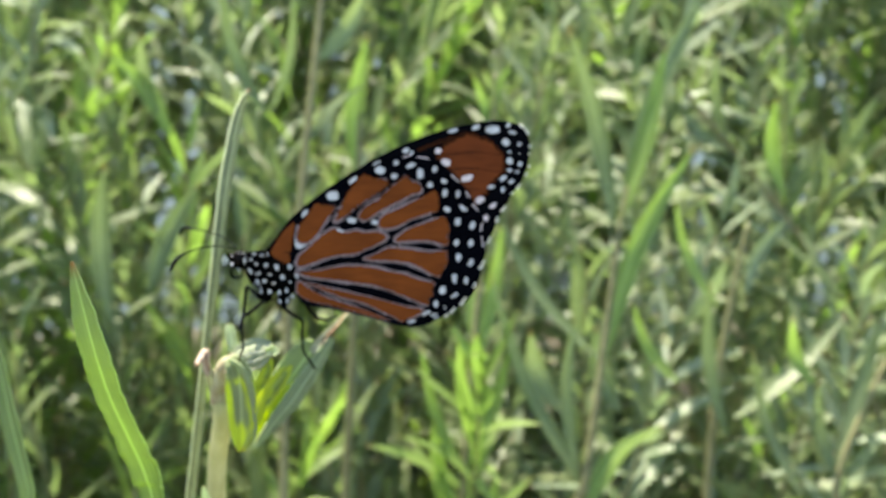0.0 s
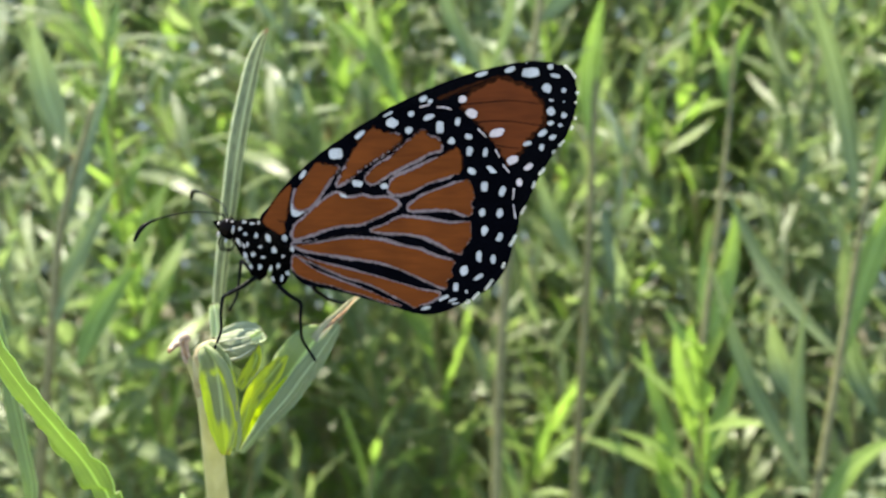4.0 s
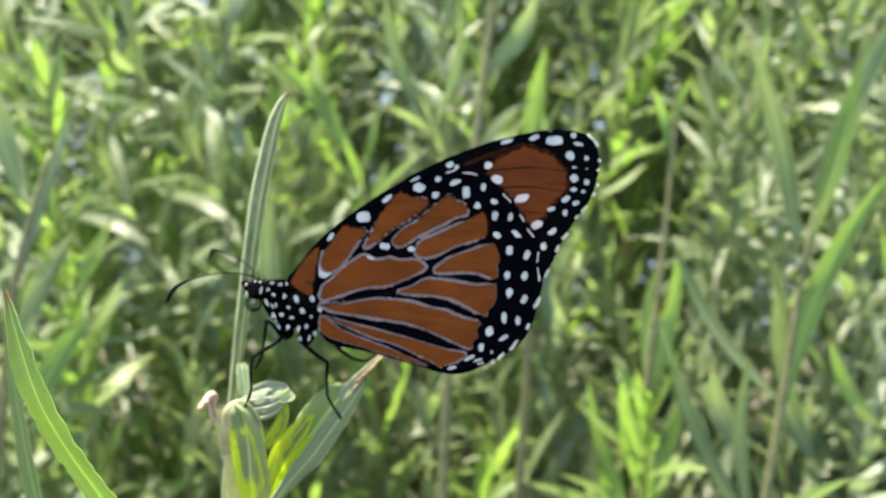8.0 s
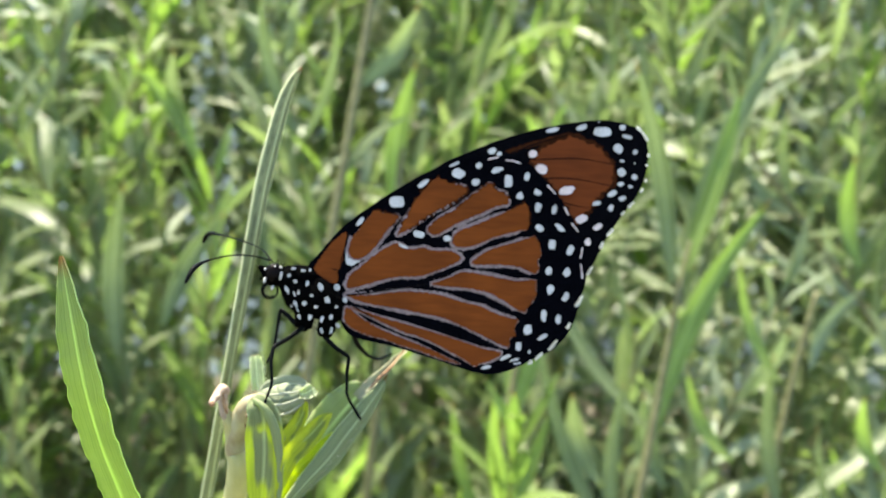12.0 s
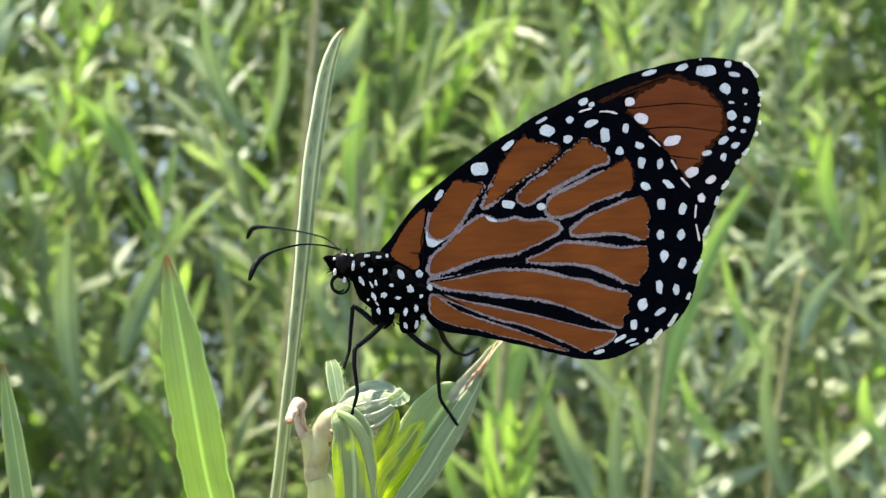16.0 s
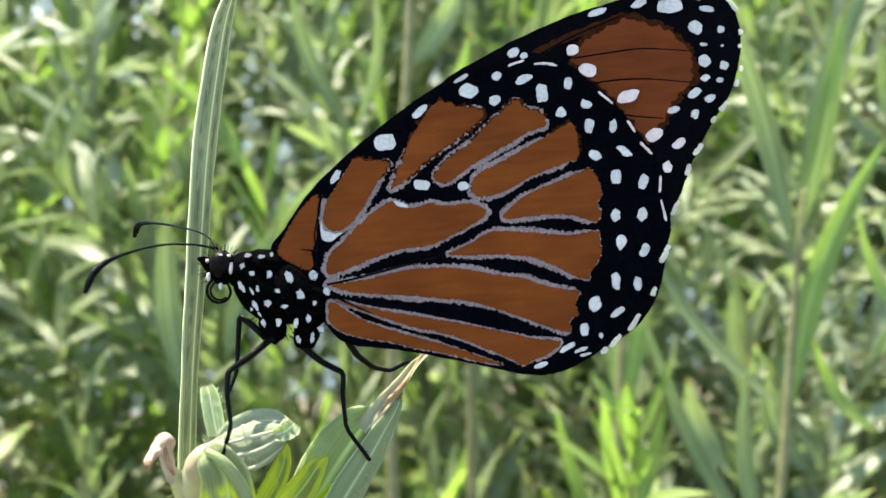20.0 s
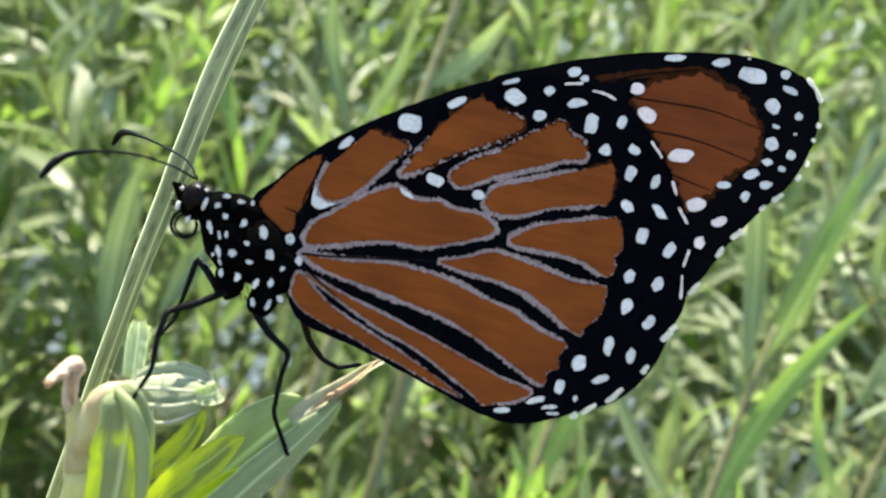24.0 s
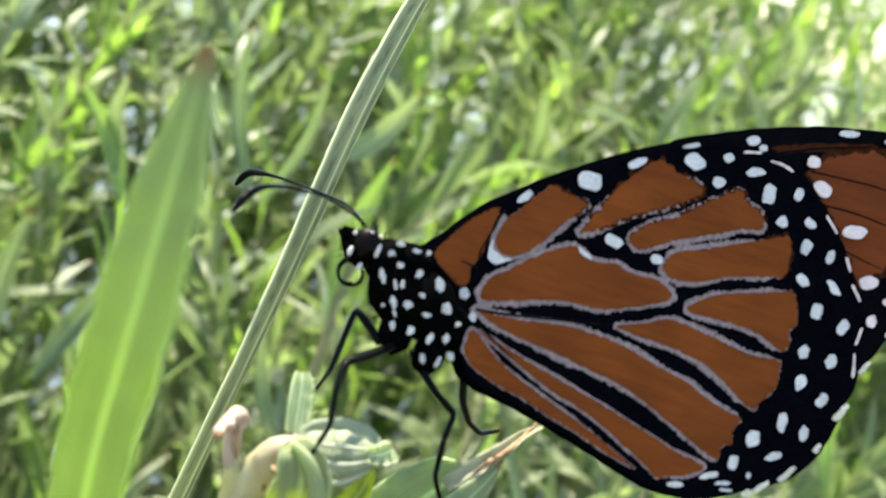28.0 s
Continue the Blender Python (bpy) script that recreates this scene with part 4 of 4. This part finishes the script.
# ---- the shrubs behind ----
def shrub_leaf(length, width, bend, twist, seed):
    """A lance leaf growing along +z from the origin, its face to -y, bending away."""
    rng = random.Random(seed)
    line = [Vector((twist * length * 0.06 * math.sin(3 * u), bend * length * u * u, length * u)) for u in [k / 8 for k in range(9)]]
    bm = blade(line, [width * w for w in (0.18, 0.55, 0.85, 1.0, 0.95, 0.75, 0.45, 0.04)], 0.35, 0.12, Vector((0.1 * rng.uniform(-1, 1), -1, 0)).normalized(), 2, 0)
    return bm


LEAF_SHAPES = {}


def leaf_mesh(kind, mat):
    key = (kind, mat.name)
    if key not in LEAF_SHAPES:
        rng = random.Random(kind)
        bm = shrub_leaf(rng.uniform(0.050, 0.085), rng.uniform(0.0068, 0.0108), rng.uniform(-0.12, 0.42), rng.uniform(-1, 1), kind)
        me = bpy.data.meshes.new("leaf")
        bm.to_mesh(me)
        bm.free()
        me.materials.append(mat)
        for p in me.polygons:
            p.use_smooth = True
        LEAF_SHAPES[key] = me
    return LEAF_SHAPES[key]


def stem_line(height, lean, sway, seed):
    rng = random.Random(seed)
    a = rng.uniform(0, 6.28)
    return [Vector((lean[0] * u * u * height + sway * math.sin(a + 5 * u), lean[1] * u * u * height + sway * math.cos(a + 4 * u), height * u)) for u in [k / 14 for k in range(15)]]


def leaf_places(line, count, start, rng, spread=(18, 48), size=(0.6, 1.15)):
    """Poses up the stem for its leaves, spiralling, smaller and steeper to the tip."""
    n = len(line) - 1
    for k in range(count):
        u = start + (1 - start) * (k + rng.uniform(0, 0.7)) / count
        i = min(int(u * n), n - 1)
        p = line[i].lerp(line[i + 1], u * n - i)
        way = (line[i + 1] - line[i]).to_track_quat("Z", "Y").to_matrix().to_4x4()
        tip = max(0.0, (u - 0.8) / 0.2)
        tilt = rng.uniform(*spread) * (1 - 0.55 * tip)
        s = rng.uniform(*size) * (1 - 0.3 * tip)
        yield Matrix.Translation(p) @ way @ pose(0, 0, 0, 0, 0, k * 137.5 + rng.uniform(-30, 30)) @ pose(0, 0, 0, -tilt, 0, rng.uniform(-50, 50)) @ Matrix.Scale(s, 4)


def near_shrub(x, y, height, lean, mat, seed, count=22, start=0.45, size=(0.7, 1.2), spread=(15, 42), label="leafy willow-like shoot with narrow green leaves"):
    """A shoot whose leaves are parts of their own."""
    rng = random.Random(seed)
    root = tagged(new("shrub_shoot"), label, "shrub", "shoots of the shrub thicket")
    root.matrix_basis = pose(x, y, -0.02)
    line = stem_line(height, lean, 0.008, seed)
    bm = bmesh.new()
    tube(bm, line, [0.0019, 0.0016, 0.0012, 0.0007], 6)
    part("stem", bm, TWIG, root)
    for m in leaf_places(line, count, start, rng, spread, size):
        leaf = new("leaf", leaf_mesh(rng.randrange(1, 13), mat))
        leaf.parent = root
        leaf.matrix_basis = m
    return root


def far_shrub(height, lean, mat, seed, count):
    """A shoot whose leaves are one mesh, to be copied."""
    rng = random.Random(seed)
    root = tagged(new("shrub_shoot"), "leafy willow-like shoot deep in the green thicket", "shrub", "shoots of the shrub thicket")
    line = stem_line(height, lean, 0.02, seed)
    bm = bmesh.new()
    tube(bm, line, [0.0019, 0.0015, 0.0011, 0.0006], 5)
    part("stem", bm, TWIG, root)
    bm = bmesh.new()
    for m in leaf_places(line, count, 0.18, rng, (15, 85), (0.5, 0.95)):
        me = leaf_mesh(rng.randrange(1, 13), mat)
        n = len(bm.verts)
        bm.from_mesh(me)
        bm.verts.ensure_lookup_table()
        for v in bm.verts[n:]:
            v.co = m @ v.co
    tagged(part("foliage", bm, mat, root), kind="stuff")
    return root


def canopy(y):
    return 0.57 + 0.32 * min(max((y - 0.25) / 0.8, 0), 1)


def view_band(x, y):
    return -0.16 - 0.36 * (y + 0.15) < x < 0.24 + 0.62 * (y + 0.15)


def thicket():
    """Mid-distance shoots, copied from a dozen kinds."""
    rng = random.Random(21)
    kinds = []
    for i in range(12):
        mat = (LEAF, LEAF, BRIGHT, LEAF, PALE, LEAF)[i % 6]
        kinds.append(far_shrub(0.8, (rng.uniform(-0.25, 0.25), rng.uniform(-0.2, 0.2)), mat, 100 + i, 120))
    used = set()
    for j in range(11):
        for i in range(24):
            y = 0.40 + j * 0.05 + rng.uniform(-0.025, 0.025)
            x = -0.6 + i * 0.072 + rng.uniform(-0.035, 0.035)
            if not view_band(x, y):
                continue
            k = rng.choice((0, 1, 3, 5, 7, 9, 11, 2, 8, 4, 6, 10))
            m = pose(x, y, canopy(y) - 0.8 - abs(rng.gauss(0, 0.09)) + 0.03, 0, 0, rng.uniform(0, 360))
            if k not in used:
                kinds[k].matrix_basis = m
                used.add(k)
            else:
                copy_thing(kinds[k], m)


def deep_thicket():
    """The rest of the thicket as far as the water, joined, in three leaf colours."""
    rng = random.Random(33)
    for mat, share, label in ((LEAF, 250, "dense dark green foliage of the thicket"), (BRIGHT, 80, "light green young foliage of the thicket"), (PALE, 70, "pale foliage of the thicket, sky glints in its colour")):
        shapes = []
        for kind in range(1, 13):
            me = leaf_mesh(kind, mat)
            shapes.append((np.array([v.co for v in me.vertices]), np.array([list(p.vertices) for p in me.polygons]), np.array([tuple(d.uv) for d in me.uv_layers[0].data])))
        verts, faces, uvs, total = [], [], [], 0
        for n in range(share + share // 3):
            y = rng.uniform(0.85, 1.5)
            x = rng.uniform(-0.70, 1.4)
            if n >= share:
                # the thicket goes on along the bank to both sides
                y, x = rng.uniform(0.5, 1.4), rng.choice((rng.uniform(-2.2, -0.8), rng.uniform(1.45, 2.9)))
            line = [p + Vector((x, y, canopy(y) - 0.74 - abs(rng.gauss(0, 0.07)))) for p in stem_line(0.8, (rng.uniform(-0.25, 0.25), rng.uniform(-0.2, 0.2)), 0.02, rng.randrange(9999))]
            for m in leaf_places(line, 90, 0.25, rng, (15, 85), (0.6, 1.05)):
                co, quads, uv = shapes[rng.randrange(12)]
                a = np.array(m)
                verts.append(co @ a[:3, :3].T + a[:3, 3])
                faces.append(quads + total)
                uvs.append(uv)
                total += len(co)
        me = bpy.data.meshes.new("thicket_foliage")
        me.from_pydata(np.concatenate(verts).tolist(), [], np.concatenate(faces).tolist())
        layer = me.uv_layers.new(name="UVMap")
        layer.data.foreach_set("uv", np.concatenate(uvs).ravel())
        me.materials.append(mat)
        me.polygons.foreach_set("use_smooth", [True] * len(me.polygons))
        tagged(new("thicket_foliage", me), label, "foliage", kind="stuff")


def near_shoots():
    """The shoots nearest behind the insect, leaf by leaf."""
    rng = random.Random(5)
    for n in range(40):
        y = rng.uniform(0.40, 0.62)
        x = rng.uniform(-0.14 - 0.25 * y, 0.14 + 0.6 * y) if n < 26 else rng.uniform(-0.25, 0.05)
        mat = (LEAF, LEAF, BRIGHT, LEAF, LEAF, PALE)[n % 6] if n < 50 else (LEAF, PALE, LEAF, BRIGHT)[n % 4]
        near_shrub(x, y, rng.uniform(0.44, 0.58) + 0.1 * (y - 0.3), (rng.uniform(-0.12, 0.12), rng.uniform(-0.1, 0.1)), mat, 300 + n, 34, 0.35, (0.5, 0.9))
    # a clump of taller light shoots behind the perch
    for n in range(12):
        y = rng.uniform(0.48, 0.85)
        near_shrub(rng.uniform(-0.07, 0.14), y, rng.uniform(0.60, 0.68) + 0.12 * (y - 0.5), (rng.uniform(-0.1, 0.1), rng.uniform(-0.1, 0.1)), (BRIGHT, LEAF, PALE)[n % 3], 400 + n, 40, 0.4, (0.55, 0.95))


def own_leaf(root, mat, base, tip, width, bulge=0.0, face=(0, -1, 0)):
    """A leaf from its foot to its tip, bowed sideways by bulge."""
    a, b = Vector(base) / 1000, Vector(tip) / 1000
    side = (b - a).cross(Vector((0, 1, 0))).normalized()
    line = [a.lerp(b, u) + side * (bulge / 1000 * math.sin(math.pi * u)) + Vector((0, 0.004 * math.sin(math.pi * u), 0)) for u in [k / 10 for k in range(11)]]
    return part("leaf", blade(line, [width / 1000 * w for w in (0.2, 0.5, 0.8, 0.95, 1.0, 0.95, 0.82, 0.6, 0.35, 0.03)], 0.3, 0.06, Vector(face).normalized(), 4, 0.0), mat, root)


def own_shoot(label, stem, radius, leaves, y_stem=0):
    root = tagged(new("shrub_shoot"), label, "shrub", "shoots of the shrub thicket")
    root.matrix_basis = SEAT
    bm = bmesh.new()
    tube(bm, glide(mv(*stem), 6), radius, 8)
    part("stem", bm, TWIG, root)
    for mat, base, tip, width, bulge, face in leaves:
        own_leaf(root, mat, base, tip, width, bulge, face)
    return root


def hero_shoots():
    F, L, R, U = (0, -1, 0.2), (-0.6, -0.8, 0.1), (0.6, -0.8, 0.1), (0.1, -0.6, 0.8)
    own_shoot("tall shoot with broad grey-green upright leaves",
              (88.1, 300.0, -326.4, 99.5, 285.0, -127.7, 104.2, 280.0, -95.3, 111.7, 280.0, -51.5, 119.3, 280.0, -5.4, 123.7, 282.0, 13.5), [0.0024, 0.002, 0.0016, 0.0011, 0.0006],
              ((LEAF, (117.2, 280.0, -1.2), (98.6, 270.0, 71.8), 7.2, -4, L), (LEAF, (120.5, 280.0, -1.2), (160.9, 290.0, 91.5), 8.5, 4, F), (BRIGHT, (120.1, 280.0, 0.9), (137.9, 275.0, 66.5), 7.0, -3, L),
               (BRIGHT, (112.8, 280.0, -51.6), (147.3, 270.0, 28.4), 8.0, 5, F), (LEAF, (102.0, 280.0, -95.2), (67.9, 270.0, -16.5), 7.5, 4, R), (LEAF, (101.1, 280.0, -91.0), (99.6, 272.0, -33.9), 5.5, 2, L),
               (LEAF, (113.2, 285.0, -52.0), (77.7, 300.0, 6.3), 7.0, 5, R), (LEAF, (109.2, 280.0, -68.2), (132.7, 290.0, -1.4), 5.0, 3, F), (BRIGHT, (105.1, 280.0, -105.9), (131.2, 265.0, -73.7), 8.0, 4, U)))
    own_shoot("young shoot with bright yellow-green leaves",
              (66.2, 358.0, -333.4, 68.5, 338.0, -137.7, 69.6, 334.0, -95.6, 73.5, 334.0, -54.6, 79.7, 336.0, -8.9, 84.6, 338.0, 34.8, 86.7, 338.0, 62.5), [0.002, 0.0016, 0.0013, 0.001, 0.0006],
              ((BRIGHT, (67.7, 333.0, -97.6), (51.4, 326.0, -46.3), 7.0, 3, R), (BRIGHT, (69.3, 333.0, -100.0), (88.2, 326.0, -47.6), 6.0, -3, L), (BRIGHT, (72.3, 334.0, -59.1), (86.3, 328.0, 2.3), 7.0, -3, F),
               (BRIGHT, (75.9, 334.0, -54.6), (78.2, 334.0, -4.3), 5.0, 2, L), (BRIGHT, (84.2, 338.0, 37.1), (92.7, 334.0, 66.6), 4.0, 2, F), (BRIGHT, (83.7, 338.0, 37.1), (76.1, 334.0, 62.0), 4.0, -2, F),
               (BRIGHT, (82.5, 333.0, -114.5), (39.6, 320.0, -80.8), 7.0, -5, U), (BRIGHT, (67.2, 333.0, -120.5), (56.8, 328.0, -76.0), 6.0, 3, R)))
    own_shoot("arching twig with pale dry hanging leaves",
              (349.4, 495.0, -160.0, 313.0, 485.0, -51.8, 276.9, 475.0, -2.1, 243.9, 470.0, 36.8, 216.4, 465.0, 67.3, 197.4, 465.0, 103.5), [0.0022, 0.002, 0.0016, 0.001],
              ((PALE, (278.4, 475.0, -6.7), (216.9, 465.0, 17.9), 8.0, -5, U), (PALE, (274.2, 473.0, -8.1), (236.2, 460.0, 11.6), 8.5, 5, U), (PALE, (253.6, 471.0, 27.9), (207.7, 455.0, 44.8), 7.0, -4, U),
               (PALE, (244.4, 471.0, 36.9), (210.3, 465.0, 65.9), 6.5, 4, F), (LEAF, (241.3, 471.0, 41.3), (231.8, 460.0, 88.4), 6.5, 3, F), (PALE, (227.7, 467.0, 55.8), (184.4, 455.0, 73.4), 7.0, -4, U),
               (PALE, (275.9, 473.0, -5.1), (254.3, 465.0, 36.4), 6.5, 3, F), (LEAF, (294.8, 480.0, -26.7), (287.9, 470.0, 27.4), 7.0, 3, R)))
    own_shoot("slim shoot with dark upright leaves",
              (244.6, 330.0, -340.4, 228.2, 320.0, -144.0, 222.9, 318.0, -110.4, 236.2, 318.0, -78.2, 247.3, 320.0, -60.0), [0.002, 0.0016, 0.001],
              ((BRIGHT, (213.8, 318.0, -67.9), (202.0, 310.0, -39.1), 6.5, 3, F), (LEAF, (206.9, 316.0, -113.8), (182.8, 308.0, -49.8), 8.0, 4, R), (LEAF, (225.4, 318.0, -110.5), (213.5, 312.0, -65.0), 6.0, 3, F),
               (LEAF, (223.1, 318.0, -101.0), (241.4, 312.0, -40.5), 7.0, -3, L), (LEAF, (180.0, 330.0, -88.9), (171.6, 322.0, -24.9), 6.5, 3, F), (LEAF, (188.0, 340.0, -83.4), (245.4, 350.0, -41.4), 8.0, -4, U)))
    own_shoot("reddish upright stem with narrow dark leaves",
              (-9.6, 360.0, -325.1, -0.8, 350.0, -66.8, 6.6, 350.0, 6.5, 13.7, 350.0, 63.9, 19.3, 350.0, 107.7), [0.0022, 0.0018, 0.0014],
              ((LEAF, (14.9, 350.0, 68.5), (35.2, 340.0, 99.2), 8.0, -3, F), (LEAF, (11.9, 350.0, 36.3), (34.9, 345.0, 58.7), 6.0, 3, U), (LEAF, (-6.5, 345.0, 47.5), (-23.5, 335.0, 99.8), 5.5, 4, F),
               (LEAF, (-4.7, 345.0, 47.5), (4.1, 335.0, 97.9), 5.0, -4, R), (BRIGHT, (-45.0, 420.0, 44.4), (-72.0, 410.0, 81.0), 8.0, -4, F), (LEAF, (-49.7, 420.0, 54.5), (-56.1, 410.0, 88.5), 7.0, 3, F)))
    own_shoot("light green upright shoot with long leaves",
              (23.1, 420.0, -223.2, 33.8, 400.0, -42.3, 37.1, 395.0, 28.9, 39.6, 395.0, 69.4), [0.0022, 0.0016, 0.001],
              ((BRIGHT, (36.1, 395.0, 24.5), (41.4, 385.0, 85.6), 9.0, 3, F), (LEAF, (34.3, 400.0, -29.0), (12.6, 390.0, 20.3), 8.0, 4, R),
               (LEAF, (-72.2, 400.0, -37.0), (-72.1, 390.0, 31.1), 9.0, 3, F), (LEAF, (-55.3, 410.0, -25.1), (-32.4, 400.0, 22.2), 9.0, 3, F)))
    own_shoot("dark green shoot with upright lance leaves",
              (-175.0, 300.0, -303.5, -144.1, 240.0, -125.9, -131.1, 224.0, -44.1, -126.1, 220.0, -7.3, -115.9, 220.0, 29.1), [0.0022, 0.0018, 0.0014, 0.0008],
              ((LEAF, (-127.9, 220.0, -35.4), (-108.5, 220.0, 6.8), 6.0, 3, F), (BRIGHT, (-121.3, 220.0, -48.7), (-103.6, 220.0, -18.0), 7.5, 3, F), (LEAF, (-134.1, 220.0, 52.2), (-122.0, 220.0, 12.6), 8.0, -3, R), (PALE, (-125.3, 220.0, -8.9), (-108.8, 220.0, 42.2), 4.0, 2, F)))
    own_shoot("shoot with slanting light green leaves",
              (179.7, 380.0, -227.1, 185.4, 360.0, -91.9, 193.3, 355.0, -35.4, 201.0, 352.0, -0.6), [0.0022, 0.0016, 0.001],
              ((BRIGHT, (186.6, 352.0, -37.2), (164.2, 342.0, 10.7), 8.0, 4, R), (BRIGHT, (217.3, 350.0, 9.8), (209.9, 340.0, 52.7), 7.5, 3, F), (BRIGHT, (167.1, 350.0, -68.3), (144.0, 340.0, -32.9), 8.0, 4, R),
               (LEAF, (140.5, 350.0, -79.4), (128.3, 342.0, -42.6), 9.0, 3, F), (PALE, (203.1, 360.0, -31.4), (219.1, 350.0, 0.9), 6.0, 3, F), (LEAF, (114.0, 350.0, -77.7), (101.0, 345.0, -43.4), 9.0, 3, F)))


thicket()
near_shoots()
hero_shoots()
deep_thicket()


def motions():
    """The breeze: the shoot with the insect sways by millimetres (seconds, x, z)."""
    breeze = [
    (0, -2.7, 0.2),
    (0.5, -3.4, 1.7),
    (1, -3.2, 0.9),
    (1.5, -2.5, 1.6),
    (2, 0.5, -0.2),
    (2.5, 1.8, -0.7),
    (3, 2.0, -0.0),
    (3.5, 1.8, 0.0),
    (5.5, -4.7, 0.1),
    (6, -4.9, -1.4),
    (6.5, -5.3, -0.9),
    (7, -2.5, 0.1),
    (7.5, 1.7, 0.9),
    (8, 3.2, 1.5),
    (8.5, 1.6, 2.4),
    (9, 3.1, 1.2),
    (9.5, 0.7, 0.1),
    (10, 2.2, -1.8),
    (10.5, 5.7, -2.7),
    (11, 1.0, -0.6),
    (11.5, 2.8, -1.0),
    (13.5, -0.6, 2.2),
    (14, 1.6, 0.6),
    (14.5, 5.8, 0.1),
    (15, 7.3, -0.7),
    (15.5, 6.6, 0.3),
    (16, 6.3, -1.2),
    (16.5, 3.1, -2.8),
    (17, 2.6, -1.3),
    (17.5, -2.5, -1.0),
    (18, -4.1, -0.2),
    (18.5, -3.3, 0.6),
    (19, -5.1, 0.0),
    (19.5, -5.3, 0.9),
    (20, -5.2, -0.4),
    (20.5, -2.7, -0.4),
    (21, -3.0, 1.1),
    (21.5, -1.0, 1.1),
    (23.5, -2.5, 1.6),
    (24, -2.0, -1.4),
    (24.5, -1.1, -1.5),
    (25, -0.7, -0.4),
    (25.5, 1.0, 0.7),
    (26, 4.5, 0.6),
    (26.5, 1.3, -0.1),
    (27, 0.1, 0.1),
    (27.5, 0.2, 0.1),
    (28, -0.0, -0.0),
    ]
    rows = [(t, SEAT @ pose(x / 1000, 0, z / 1000)) for t, x, z in breeze]
    walk(shoot, rows)
    walk(insect, rows)
    drift = [(0, -4.0, 1.0, -3), (11.5, -3.8, 1.0, -3), (13.5, -0.3, 0, 0), (14.5, 0, 0, 0), (16, 0, 0, 0), (17, 1.2, 0.3, 0), (18, -0.4, 0, 0), (19, 2.2, 0, 1), (19.5, 2.4, 0, 2), (23.5, 1.5, 0.8, 4), (28, 2.8, 1.6, 6)]
    tip = Vector((-0.0486, -0.033, -0.0072))

    def offset(t):
        k = max(i for i in range(len(drift) - 1) if drift[i][0] <= t)
        a, b = drift[k], drift[k + 1]
        u = (t - a[0]) / (b[0] - a[0])
        return [p + (q - p) * u for p, q in zip(a[1:], b[1:])]

    sway = [(t, x + offset(t)[0], z + offset(t)[1], offset(t)[2]) for t, x, z in breeze]
    walk(side, [(t, SEAT @ pose(x / 1000, 0, z / 1000) @ Matrix.Translation(tip) @ pose(0, 0, 0, 0, turn, 0) @ Matrix.Translation(-tip)) for t, x, z, turn in sway])


motions()
